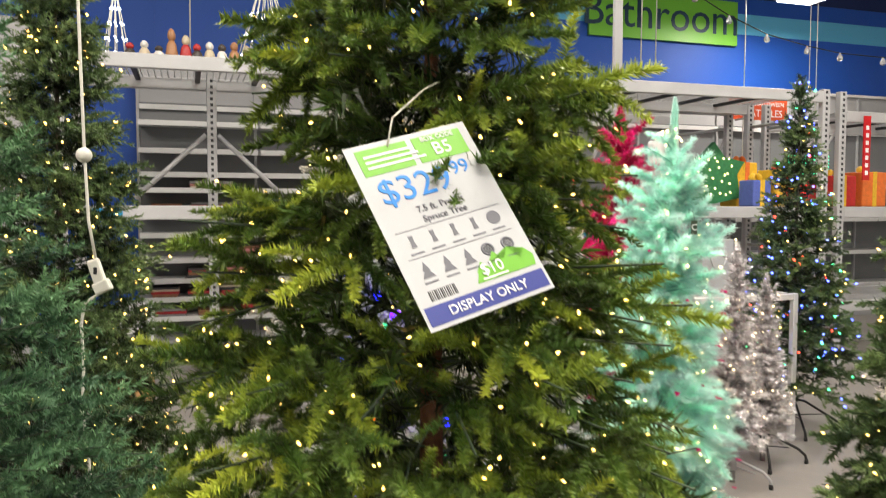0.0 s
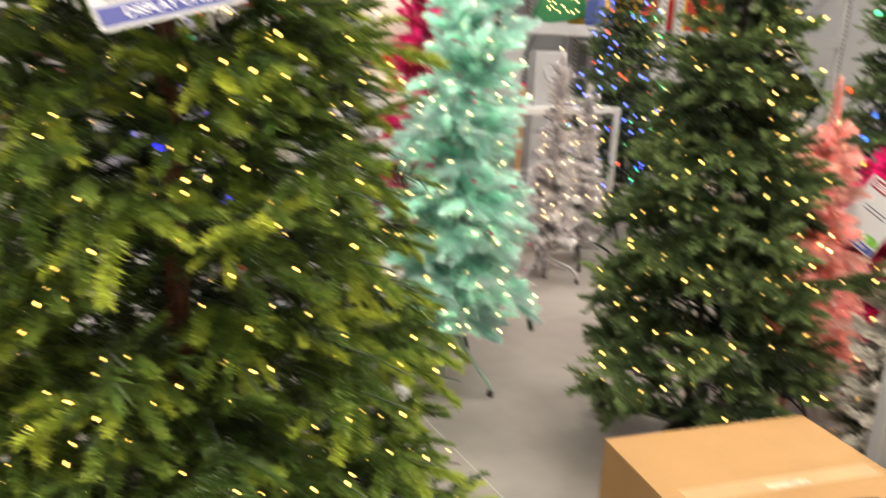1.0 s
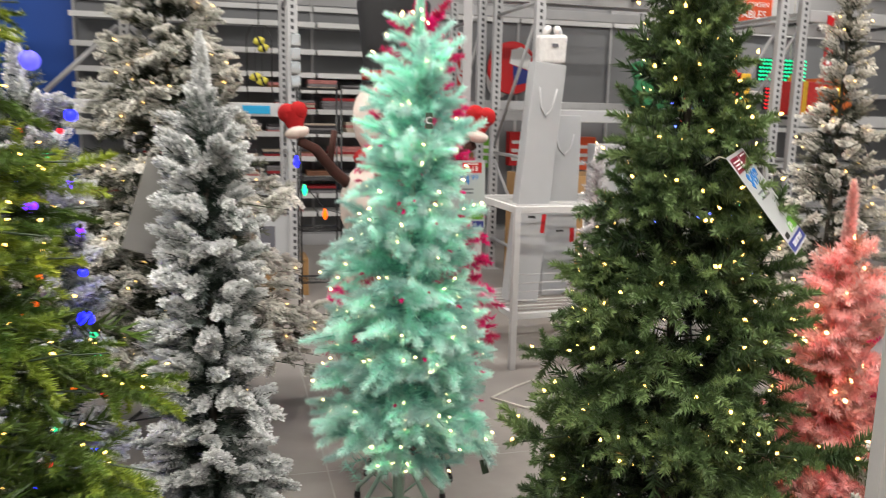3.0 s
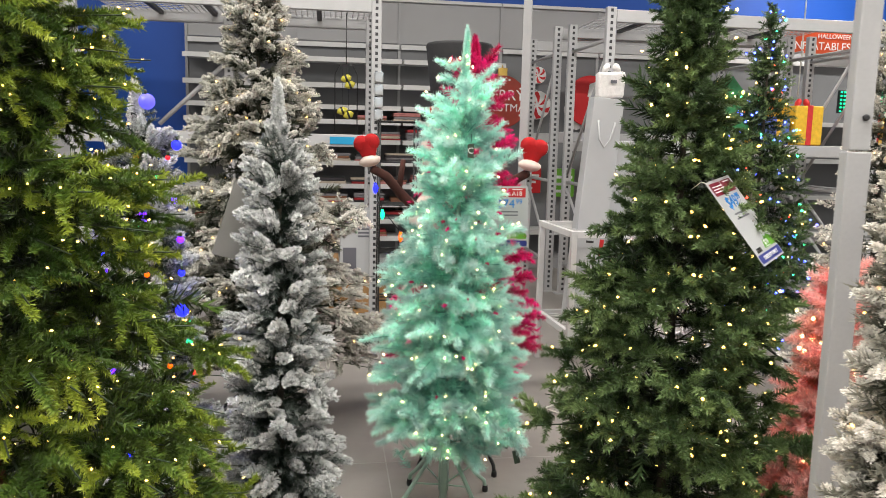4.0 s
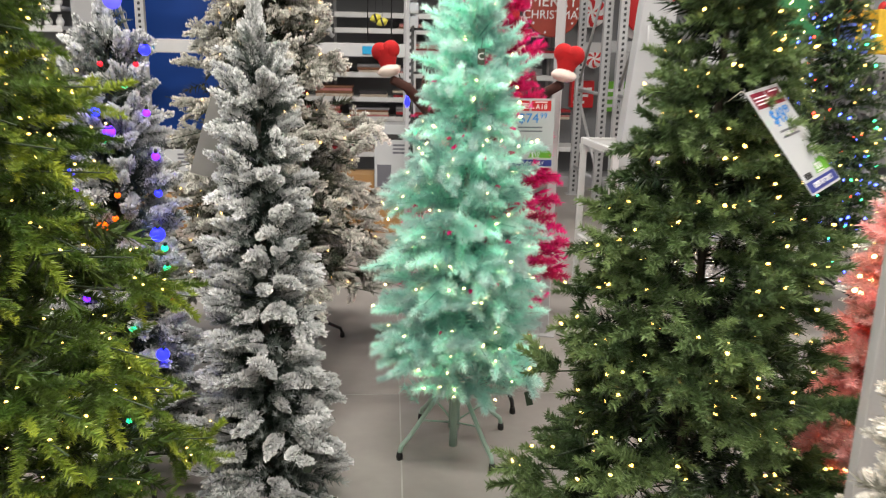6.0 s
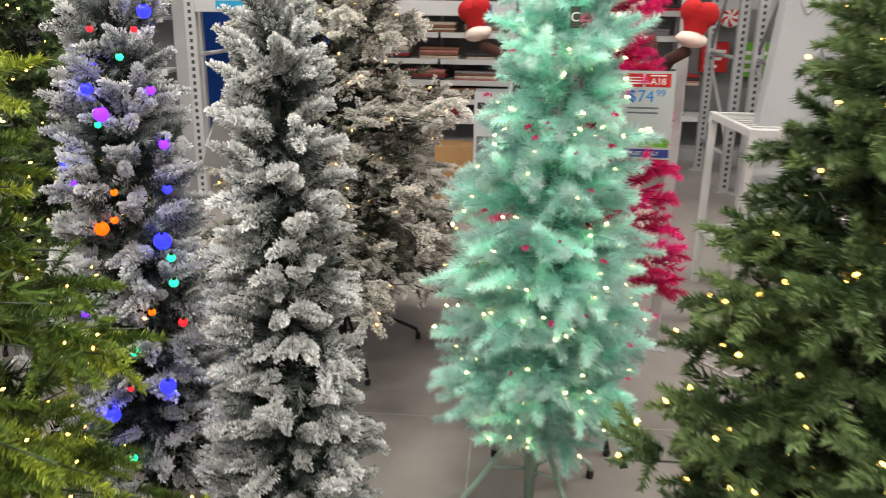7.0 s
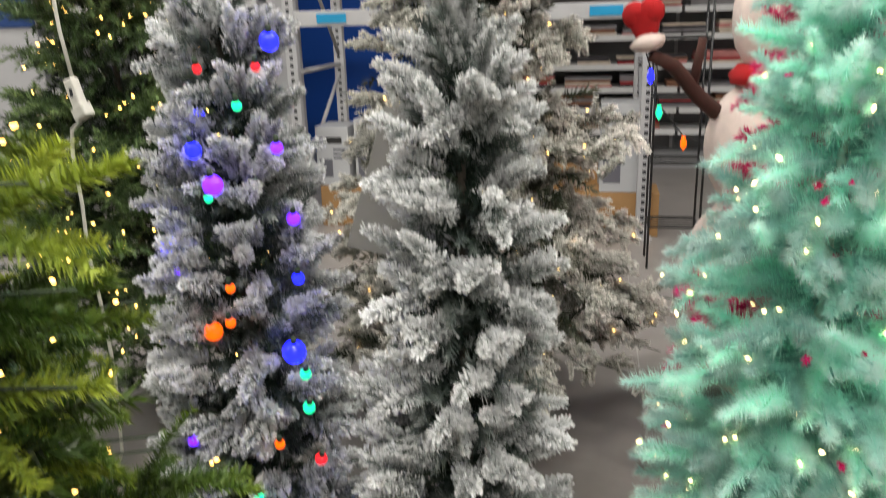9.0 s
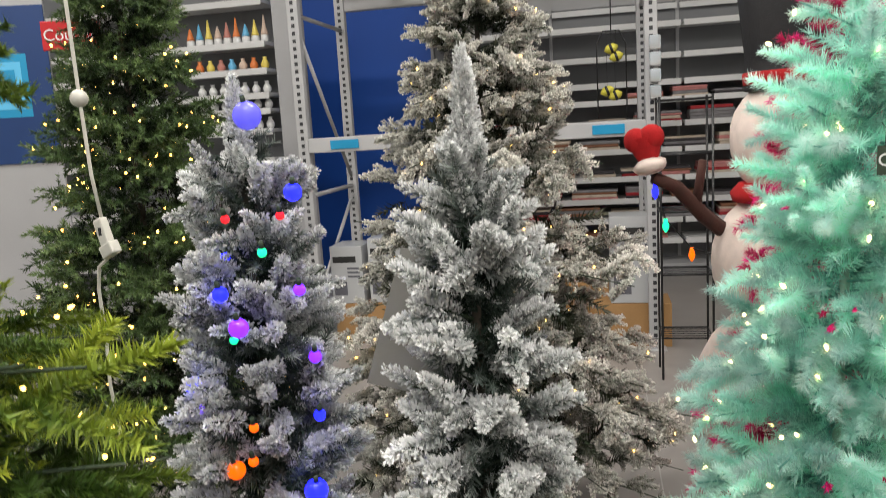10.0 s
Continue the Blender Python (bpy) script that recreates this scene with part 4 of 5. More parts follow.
folding_stand(pose(1.326, 3.06, 0), [(-0.165, -0.165), (0.175, -0.155), (-0.17, 0.16), (0.155, 0.165)], 0.24, MINT_METAL, "pale green folding metal stand under the mint tree")
folding_stand(pose(2.2, 4.4, 0), [(-0.16, -0.1), (0.16, -0.12), (0.0, 0.18)], 0.13, RACK_GREY, "grey folding metal tree stand")
folding_stand(pose(0.865, 2.465, 0), [(0.13, 0.12), (0.16, -0.1), (-0.13, -0.12), (-0.14, 0.12)], 0.1, DARK_STEEL, "dark folding stand under the pencil tree")
folding_stand(pose(3.01, 5.42, 0), [(-0.3, 0.08), (0.3, -0.1), (0.05, 0.3), (-0.05, -0.3)], 0.2, BLACK_PLASTIC, "black folding metal tree stand")
folding_stand(pose(0.35, 2.53, 0), [(0.15, 0.15), (0.15, -0.15), (-0.15, -0.15), (-0.15, 0.15)], 0.12, BLACK_PLASTIC, "black folding metal tree stand")
folding_stand(pose(0.274, 3.764, 0), [(0.25, 0.25), (0.25, -0.25), (-0.25, -0.25), (-0.25, 0.25)], 0.2, BLACK_PLASTIC, "black folding metal tree stand")
folding_stand(pose(2.085, 2.444, 0, 0, 0, 20), [(-0.36, -0.1), (0.36, 0.08), (0.08, -0.34), (-0.08, 0.34)], 0.12, BLACK_PLASTIC, "heavy black tree stand with wide flat feet", 0.022)
for x, y in ((0.54, 1.575), (-0.73, 1.97), (-0.9, 3.34), (1.35, 3.56), (2.52, 4.75), (2.62, 2.66), (2.97, 2.75), (2.6, 2.03), (2.36, 1.59), (3.2, 2.6), (3.32, 4.3), (3.75, 3.7)):
    folding_stand(pose(x, y, 0, 0, 0, 30 * x), [(0.24, 0.0), (-0.24, 0.0), (0.0, 0.24), (0.0, -0.24)], 0.16, BLACK_PLASTIC, "black folding metal tree stand")


# ---- globe lamps of the flocked tree ----
def globe_lamp(m, r, colour):
    t = thing("globe_lamp", m, "lit coloured plastic globe lamp hung on the flocked tree", "light bulb", "globe lamps")
    n = 10
    part("globe", lathe([(max(0.0015, r * math.sin(math.pi * k / n)), -r * math.cos(math.pi * k / n)) for k in range(n + 1)], 18), GLOBES[colour], t)
    part("socket", lathe([(0.004, r * 0.95), (0.005, r), (0.004, r + 0.012)], 10), WIRE_GREEN, t)


GLOBES = {k: glow(k + "_globe", c, s) for k, c, s in (("blue", (0.006, 0.008, 1.0, 1), 9.0), ("violet", (0.13, 0.015, 1.0, 1), 4.0), ("periwinkle", (0.13, 0.12, 0.95, 1), 0.9), ("orange", (1.0, 0.13, 0.002, 1), 1.8), ("green", (0.01, 0.7, 0.3, 1), 2.5), ("red", (1.0, 0.02, 0.03, 1), 1.4))}
for x, y, z, r, colour in (
    (0.41, 2.49, 1.567, 0.026, "periwinkle"), (0.55, 2.45, 1.43, 0.018, "blue"), (0.404, 2.371, 1.256, 0.016, "blue"), (0.449, 2.375, 1.203, 0.02, "violet"), (0.43, 2.37, 1.175, 0.009, "green"),
    (0.373, 2.41, 0.914, 0.02, "orange"), (0.44, 2.38, 0.945, 0.011, "orange"), (0.551, 2.42, 0.902, 0.024, "blue"), (0.537, 2.49, 1.01, 0.013, "blue"), (0.60, 2.41, 0.86, 0.012, "green"), (0.61, 2.40, 0.80, 0.013, "green"),
    (0.3, 2.37, 1.08, 0.018, "blue"), (0.28, 2.40, 1.02, 0.01, "violet"), (0.52, 2.48, 1.25, 0.013, "violet"), (0.43, 2.38, 1.39, 0.009, "red"), (0.52, 2.44, 1.39, 0.009, "red"),
    (0.58, 2.36, 0.55, 0.022, "blue"), (0.42, 2.33, 0.45, 0.022, "blue"), (0.5, 2.34, 0.62, 0.012, "green"), (0.63, 2.4, 0.70, 0.013, "red"), (0.54, 2.38, 0.72, 0.011, "orange"), (0.33, 2.34, 0.7, 0.012, "violet"), (0.48, 2.31, 0.33, 0.012, "green"), (0.3, 2.5, 1.3, 0.012, "blue"),
    (0.53, 2.5, 1.12, 0.014, "violet"), (0.47, 2.36, 1.02, 0.01, "orange"), (0.48, 2.33, 0.52, 0.009, "red"), (0.5, 2.4, 1.33, 0.01, "green")):
    deep = 1.0 if colour == "periwinkle" or r > 0.0195 else 0.87
    globe_lamp(pose(0.35 + deep * (x - 0.35), 2.53 + deep * (y - 2.53), z, 15, 10 * (x - 0.4) * 10, 0), r if colour == "periwinkle" else 0.88 * r, colour)

# blue lamp inside the spruce
t = thing("globe_lamp", pose(0.56, 1.34, 1.203), "small lit blue lamp inside the spruce", "light bulb", "globe lamps")
part("globe", lathe([(max(0.001, 0.006 * math.sin(math.pi * k / 8)), -0.006 * math.cos(math.pi * k / 8)) for k in range(9)], 12), GLOBES["blue"], t)


# ---- white cord with an adapter ----
t = thing("extension_cord", pose(-0.6, 2.93, 0), "white extension cord hanging from the ceiling with a plug adapter", "cord")
part("cable", tube([(-0.035, 0, 5.79), (-0.032, 0, 3.4), (-0.03, 0, 2.2), (-0.026, 0, 1.95), (-0.02, 0, 1.66), (-0.012, 0, 1.45), (0.01, 0, 1.31)], 0.0055, 8), WHITE_CORD, t)
part("cable", tube([(0.03, 0, 1.22), (0.01, 0, 1.195), (-0.03, 0, 1.17), (-0.045, 0, 1.1), (-0.04, 0, 0.95), (-0.05, 0, 0.8), (-0.03, 0, 0.62), (-0.02, 0, 0.4), (-0.05, 0, 0.1), (-0.1, 0, 0.006), (-0.3, 0.1, 0.006)], 0.0055, 8), WHITE_CORD, t)
part("knot_ball", lathe([(max(0.002, 0.026 * math.sin(math.pi * k / 10)), -0.026 * math.cos(math.pi * k / 10)) for k in range(11)], 16, at=(-0.022, 0, 1.67)), WHITE_CORD, t)
plug = part("adapter", shifted(box(-0.02, -0.014, -0.045, 0.02, 0.014, 0.045, 0.007), Matrix.Translation((0.012, 0, 1.275)) @ Matrix.Rotation(radians(-18), 4, "Y")), WHITE_CORD, t)
part("socket_face", shifted(box(-0.006, -0.0155, -0.012, 0.006, -0.013, 0.012, 0.001), Matrix.Translation((0.012, 0, 1.28))), DARK_STEEL, plug)
part("plug", shifted(box(-0.028, -0.018, -0.02, 0.028, 0.018, 0.02, 0.006), Matrix.Translation((0.03, 0, 1.225)) @ Matrix.Rotation(radians(-25), 4, "Y")), WHITE_CORD, t)
for u, v, z in ((3.75, 2.0, 3.1), (5.0, 2.0, 1.5), (-1.42, 2.0, 2.95), (3.3, 1.6, 3.0)):
    t = thing("white_cord", HALL @ pose(u, v, 0), "thin white cord hanging from the ceiling", "cord", "hanging cords")
    part("cable", tube([(0, 0, z), (0.01, 0, (z + 5.8) / 2), (0, 0, 5.79)], 0.008, 6), WHITE_CORD, t)
    part("outlet", box(-0.06, -0.02, z - 0.05, 0.06, 0.02, z, 0.006), WHITE_CORD, t)

# string of clear bulbs over the racks
t = thing("string_lamps", HALL, "black cord with unlit clear glass bulbs strung high", "string lamps")
SAG = [(3.0, 3.95), (3.55, 3.64), (3.98, 3.45), (4.47, 3.29), (5.01, 3.2), (5.47, 3.15), (6.09, 3.14), (6.7, 3.16), (7.6, 3.3)]
part("cable", tube([(u, 1.0, z + 0.06) for u, z in SAG], 0.006, 6), BLACK_PLASTIC, t)
for end in (SAG[0], SAG[-1]):
    part("hanger", tube([(end[0], 1.0, end[1] + 0.06), (end[0], 1.0, 5.79)], 0.003, 5), BLACK_PLASTIC, t)
GLASS, gn, gl, gp = nodes_of("clear_bulb_glass")
gp.inputs["Base Color"].default_value, gp.inputs["Roughness"].default_value, gp.inputs["Transmission Weight"].default_value = (0.9, 0.9, 0.9, 1), 0.08, 0.7
for u, z in SAG[1:-1]:
    part("bulb", lathe([(0.006, -0.03), (0.028, -0.02), (0.034, 0.0), (0.026, 0.025), (0.012, 0.045), (0.012, 0.062)], 12, at=(u, 1.0, z)), GLASS, t)

# ---- cardboard box with a cut-out window ----
BX = pose(1.492, 1.80, 0, 0, 0, 6.5)
t = thing("cardboard_box", BX, "brown cardboard shipping box with a cut-out window showing wrapped goods", "box")
W, D, H = 0.593, 0.505, 0.435
part("back_wall", box(0.004, -0.005, 0, W - 0.004, 0, H - 0.005), CARDBOARD, t)
part("side_wall", box(0, -D, 0, 0.0045, 0, H - 0.0045, 0.001), CARDBOARD, t)
part("side_wall", box(W - 0.0045, -D, 0, W, 0, H - 0.0045, 0.001), CARDBOARD, t)
part("bottom", box(0.005, -D + 0.005, 0.001, W - 0.005, -0.006, 0.006), CARDBOARD, t)
part("front_wall", box(0.005, -D, 0, W - 0.005, -D + 0.005, 0.2), CARDBOARD, t)
part("top_flap", box(0, -0.262, H - 0.004, W, 0, H, 0.001), CARDBOARD, t)
# front flap with a rounded opening that runs over the front edge
x0, x1, yb = 0.075, 0.5, -0.362
hole = [(x0, -D), (x0, yb - 0.03), (x0 + 0.012, yb - 0.01), (x0 + 0.035, yb), (x1 - 0.075, yb), (x1 - 0.03, yb - 0.008), (x1 - 0.006, yb - 0.035), (x1, -D)]
outline = [(0, -D), (0, -0.2635), (W, -0.2635), (W, -D)] + hole[::-1]
part("top_flap", shifted(prism(outline, 0.0038), Matrix.Translation((0, 0, H)) @ Matrix.Rotation(radians(-90), 4, "X")), CARDBOARD, t)
part("window_rim", tube([(x, y, H + 0.0005) for x, y in hole], 0.0035, 6), DARK_STEEL, t)
part("tape", box(0.05, -0.29, H + 0.0003, W - 0.03, -0.24, H + 0.0008), TAPE, t)
# pale patch paints the crinkled tape's highlights along with its scuffs
part("tape_glint_patch", box(0.255, -0.283, H + 0.0009, 0.37, -0.266, H + 0.0013), surface("scuffed_tape_glint", (0.6, 0.5, 0.38, 1), 0.15, vary=0.5, size=60, fine=200, bump=0.6, coat=0.6), t, "whitish patch of tape with scuffs and painted highlights")
rng = random.Random(4)
part("print", shifted(prism([(-0.045, -0.07), (0.045, -0.07), (0.015, -0.02), (0.032, -0.02), (0, 0.07), (-0.032, -0.02), (-0.015, -0.02)], 0.0005), Matrix.Translation((-0.0006, -0.3, 0.3)) @ Matrix.Rotation(radians(-90), 4, "Z")), INK["maroon"], t, "dark red printed tree")
bm = bmesh.new()
bmesh.ops.create_grid(bm, x_segments=80, y_segments=48, size=0.5)
for v in bm.verts:
    x, y = v.co.x, v.co.y
    v.co = Vector((W / 2 + x * (W - 0.03), -D / 2 - 0.06 + y * 0.36, H - 0.05 + 0.035 * noise.noise((x * 4, y * 7, 2)) + 0.016 * noise.noise((x * 17 + y * 9, y * 12, 5)) + 0.006 * noise.noise((x * 40, y * 30 + x * 20, 9)) - 0.16 * (0.5 + y < 0.3) * (0.3 - (0.5 + y)) * 2))
for f in bm.faces:
    f.smooth = True
FILM = surface("grey_goods_in_clear_film", (0.27, 0.235, 0.27, 1), 0.16, vary=0.6, size=9, fine=30, bump=0.3, coat=0.8)
part("wrapped_goods", bm, FILM, t, "grey goods in crinkled clear film")
part("red_patch", shifted(box(-0.035, -0.012, 0, 0.035, 0.012, 0.004, 0.001), Matrix.Translation((0.2, -0.42, H - 0.028)) @ Matrix.Rotation(radians(-25), 4, "Z")), INK["red"], t)


# ---- snowman figure ----
def blob(bm, centre, radii, mi, seg=28, rough=0.006):
    made = bmesh.ops.create_uvsphere(bm, u_segments=seg, v_segments=seg // 2, radius=1.0)
    for v in made["verts"]:
        p = v.co.copy()
        k = 1 + rough / radii[0] * noise.noise(p * 14) * 1.5
        v.co = Vector((centre[0] + p.x * radii[0] * k, centre[1] + p.y * radii[1] * k, centre[2] + p.z * radii[2] * k))
    for f in {f for v in made["verts"] for f in v.link_faces}:
        f.material_index, f.smooth = mi, True


def faces_to(bm, start, mi):
    bm.faces.ensure_lookup_table()
    for f in bm.faces[start:]:
        f.material_index = mi


PLUSH = surface("white_plush", (0.78, 0.66, 0.6, 1), 0.95, vary=0.1, size=30, fine=220, bump=0.9)
RED_PLUSH = surface("red_plush", (0.42, 0.008, 0.01, 1), 0.95, vary=0.2, size=30, fine=200, bump=0.8)
BLACK_FELT = surface("black_glitter_felt", (0.012, 0.012, 0.014, 1), 0.7, vary=0.6, size=60, fine=300, bump=0.9)
BARK = surface("brown_plush_twig", (0.06, 0.022, 0.016, 1), 0.9, vary=0.25, size=30, bump=0.8)
bm = bmesh.new()
blob(bm, (0, 0, 0.42), (0.34, 0.32, 0.42), 0)
blob(bm, (0, 0, 0.98), (0.265, 0.25, 0.27), 0)
blob(bm, (0, 0, 1.42), (0.2, 0.19, 0.22), 0)
n = len(bm.faces)
lathe([(0.15, 1.585), (0.16, 1.6), (0.15, 1.605), (0.15, 1.7), (0.182, 1.97), (0.177, 1.985), (0.02, 1.985)], 28, bm)
faces_to(bm, n, 1)
n = len(bm.faces)
lathe([(0.1, 1.19), (0.19, 1.2), (0.2, 1.23), (0.17, 1.265), (0.1, 1.27)], 24, bm)
lathe([(0.152, 1.606), (0.156, 1.61), (0.158, 1.645), (0.152, 1.65)], 28, bm)
for s in (-1, 1):
    for dx in (-0.027, 0.027):
        made = bmesh.ops.create_uvsphere(bm, u_segments=16, v_segments=10, radius=0.044)
        for v in made["verts"]:
            v.co = Vector((s * 0.405 + dx + v.co.x, -0.31 + v.co.y * 0.7, 1.44 + v.co.z))
    made = bmesh.ops.create_cone(bm, segments=16, radius1=0.028, radius2=0.066, depth=0.1)
    for v in made["verts"]:
        v.co = Vector((s * 0.405 + v.co.x, -0.31 + v.co.y * 0.5, 1.395 + v.co.z))
faces_to(bm, n, 2)
n = len(bm.faces)
for s in (-1, 1):
    blob(bm, (s * 0.405, -0.31, 1.345), (0.058, 0.05, 0.03), 0, 16)
for v in bm.verts:
    # the hands lean outwards at the wrist
    if v.co.y < -0.2 and abs(v.co.x) > 0.28 and v.co.z > 1.25:
        side = 1 if v.co.x > 0 else -1
        v.co = Vector((side * 0.35, v.co.y, 1.31)) + Matrix.Rotation(radians(12 * side), 3, "Y") @ (v.co - Vector((side * 0.35, v.co.y, 1.29)))
n = len(bm.faces)
for s in (-1, 1):
    tube([(s * 0.2, -0.05, 1.08), (s * 0.27, -0.14, 1.16), (s * 0.34, -0.26, 1.275), (s * 0.405, -0.305, 1.312)], 0.03, 8, bm, 0.022)
    tube([(s * 0.29, -0.17, 1.19), (s * 0.26, -0.2, 1.36)], 0.018, 8, bm, 0.014)
faces_to(bm, n, 3)
for f in bm.faces:
    f.smooth = True
snow = tagged(part("snowman_figure", bm, [PLUSH, BLACK_FELT, RED_PLUSH, BARK]), "white plush snowman with black top hat, red scarf and mittens", "snowman")
snow.matrix_basis = pose(1.165, 4.4, 0)


# ---- display table with tall gift boxes ----
TB = pose(1.83, 4.78, 0, 0, 0, 19)
t = thing("display_table", TB, "white metal frame display table with wire shelves", "table")
for x in (0.0, 1.1):
    for y in (0.0, 0.62):
        part("leg", box(x - 0.018, y - 0.018, 0, x + 0.018, y + 0.018, 0.95, 0.003), SHELF_WHITE, t)
for z in (0.93, 0.32):
    for x in (0.0, 1.1):
        part("side_rail", box(x - 0.014, 0.02, z - 0.02, x + 0.014, 0.6, z + 0.018, 0.003), SHELF_WHITE, t)
    for y in (0.0, 0.62):
        part("long_rail", box(0.02, y - 0.014, z - 0.02, 1.08, y + 0.014, z + 0.018, 0.003), SHELF_WHITE, t)
    for k in range(8):
        part("wire", tube([(0.0, 0.07 + 0.07 * k, z), (1.1, 0.07 + 0.07 * k, z)], 0.0045, 6), SHELF_WHITE, t)
for k in range(5):
    part("wire", tube([(0.0, 0.0, 0.36 + 0.05 * k), (1.1, 0.0, 0.36 + 0.05 * k)], 0.003, 6), SHELF_WHITE, t)


def gift_bag(m, w, h, d, label):
    t = thing("gift_box", m, label, "box", "tall gift boxes")
    part("body", box(-w / 2, -d / 2, 0, w / 2, d / 2, h, 0.004), CARD_WHITE, t)
    part("rope_handle", tube([(-w * 0.28, -d / 2 - 0.004, h * 0.9), (-w * 0.18, -d / 2 - 0.008, h * 0.82), (0, -d / 2 - 0.01, h * 0.785), (w * 0.18, -d / 2 - 0.008, h * 0.82), (w * 0.28, -d / 2 - 0.004, h * 0.9)], 0.005, 6), RACK_GREY, t)
    part("printed_mark", box(-0.03, -d / 2 - 0.001, h * 0.36, 0.02, -d / 2 - 0.0002, h * 0.37), INK["black"], t)
    part("red_stripe", box(w * 0.3, -d / 2 - 0.001, h * 0.3, w * 0.44, -d / 2 - 0.0002, h * 0.38), INK["red"], t)


gift_bag(TB @ pose(0.16, 0.3, 0.3365) @ pose(0, 0, 0, 0, 5, 0), 0.2, 1.42, 0.1, "tall white gift box with a rope handle on the table")
gift_bag(TB @ pose(0.45, 0.42, 0.3365), 0.22, 1.12, 0.1, "white gift box with a rope handle on the table")
gift_bag(TB @ pose(0.75, 0.35, 0.3365), 0.25, 0.95, 0.1, "white gift box with a rope handle on the table")
SATIN = surface("white_satin_bag", (0.72, 0.7, 0.69, 1), 0.35, vary=0.15, size=30, bump=0.3)
t = thing("gift_bag", TB @ pose(0.3, 0.3, 1.752), "small white ribboned gift bag on top of a tall box", "gift bag")
bm = box(-0.085, -0.045, 0, 0.085, 0.045, 0.16, 0.018)
for v in bm.verts:
    v.co.x *= 1 + 0.5 * (0.08 - abs(v.co.z - 0.08))
    v.co += Vector(noise.noise_vector(v.co * 9)) * 0.012
part("body", bm, SATIN, t)
for side in (-1, 1):
    part("bow", shifted(lathe([(0.006, -0.02), (0.03, -0.012), (0.035, 0.0), (0.03, 0.012), (0.006, 0.02)], 12), Matrix.Translation((side * 0.035, -0.01, 0.185)) @ Matrix.Rotation(radians(65 * side), 4, "Y")), SATIN, t)
part("tag", box(-0.02, -0.062, 0.09, 0.02, -0.059, 0.11), INK["grey"], t)
t = thing("cord_on_floor", pose(1.75, 4.3, 0), "white cord and plug lying on the floor", "cord")
part("cable", tube([(0.4, 0.5, 0.006), (0.1, 0.2, 0.006), (-0.05, 0.0, 0.006), (0.12, -0.12, 0.006), (0.35, -0.05, 0.006), (0.3, 0.08, 0.006)], 0.006, 6), WHITE_CORD, t)
part("plug", box(0.27, 0.06, 0, 0.33, 0.1, 0.025, 0.005), WHITE_CORD, t)

# ---- orange arrow sign on the rack ----
t = thing("arrow_sign", HALL @ pose(5.28, 2.1, 2.71), "orange arrow-shaped sign with white lettering on the rack", "sign")
part("board", prism([(-0.47, 0.0), (-0.38, 0.13), (0.47, 0.13), (0.47, -0.13), (-0.38, -0.13)], 0.02), INK["orange"], t)
part("lettering", shifted(writing("INFLATABLES", 0.125, 0.001), Matrix.Translation((0.03, -0.002, -0.05))), INK["white"], t)
part("lettering", shifted(writing("HALLOWEEN", 0.075, 0.001), Matrix.Translation((0.2, -0.002, 0.065))), INK["white"], t)
for s in (-0.3, 0.3):
    part("bracket", box(s - 0.01, -0.16, -0.15, s + 0.01, 0.015, -0.128), RACK_GREY, t)
t = thing("vertical_sign", HALL @ pose(4.6, -0.22, 2.05), "narrow red upright sign with white marks", "sign")
part("board", box(-0.04, 0, -0.3, 0.04, 0.012, 0.3), INK["red"], t)
for k in range(7):
    part("mark", box(-0.018, -0.002, -0.25 + 0.07 * k, 0.018, -0.0005, -0.21 + 0.07 * k), INK["white"], t)

# ---- wall decor ----
WHITE_GLOSS = surface("white_gloss_paint", (0.7, 0.7, 0.7, 1), 0.3, vary=0.04, bump=0)
ORNAMENT_RED = surface("dull_red_metal", (0.3, 0.035, 0.02, 1), 0.45, vary=0.15, bump=0.05)
GOLD = surface("gold_metal", (0.6, 0.4, 0.1, 1), 0.35, 0.8, vary=0.1, bump=0)


def disc(r, depth, bm=None):
    return shifted(lathe([(r * 0.97, 0), (r, depth * 0.3), (r, depth * 0.8), (r * 0.97, depth)], 36), Matrix.Translation((0, depth, 0)) @ Matrix.Rotation(radians(90), 4, "X"))


t = thing("ornament_sign", HALL @ pose(1.6, 2.4, 1.93), "round dull red ornament sign with white greeting on the shelving", "sign")
part("disc", disc(0.3, 0.03), ORNAMENT_RED, t)
part("cap", box(-0.055, 0.002, 0.29, 0.055, 0.028, 0.38, 0.006), GOLD, t)
for body, z, s in (("MERRY", 0.07, 0.17), ("CHRISTMAS", -0.07, 0.125)):
    part("lettering", shifted(writing(body, s, 0.002), Matrix.Translation((0, -0.003, z))), WHITE_GLOSS, t)
for k in range(10):
    a = 0.63 * k
    part("dot", shifted(disc(0.012, 0.004), Matrix.Translation((0.26 * math.cos(a), -0.004, 0.26 * math.sin(a)))), WHITE_GLOSS, t)
part("hook", tube([(0, 0.015, 0.38), (0, 0.05, 0.42), (0, 0.45, 0.42)], 0.006, 6), GOLD, t)


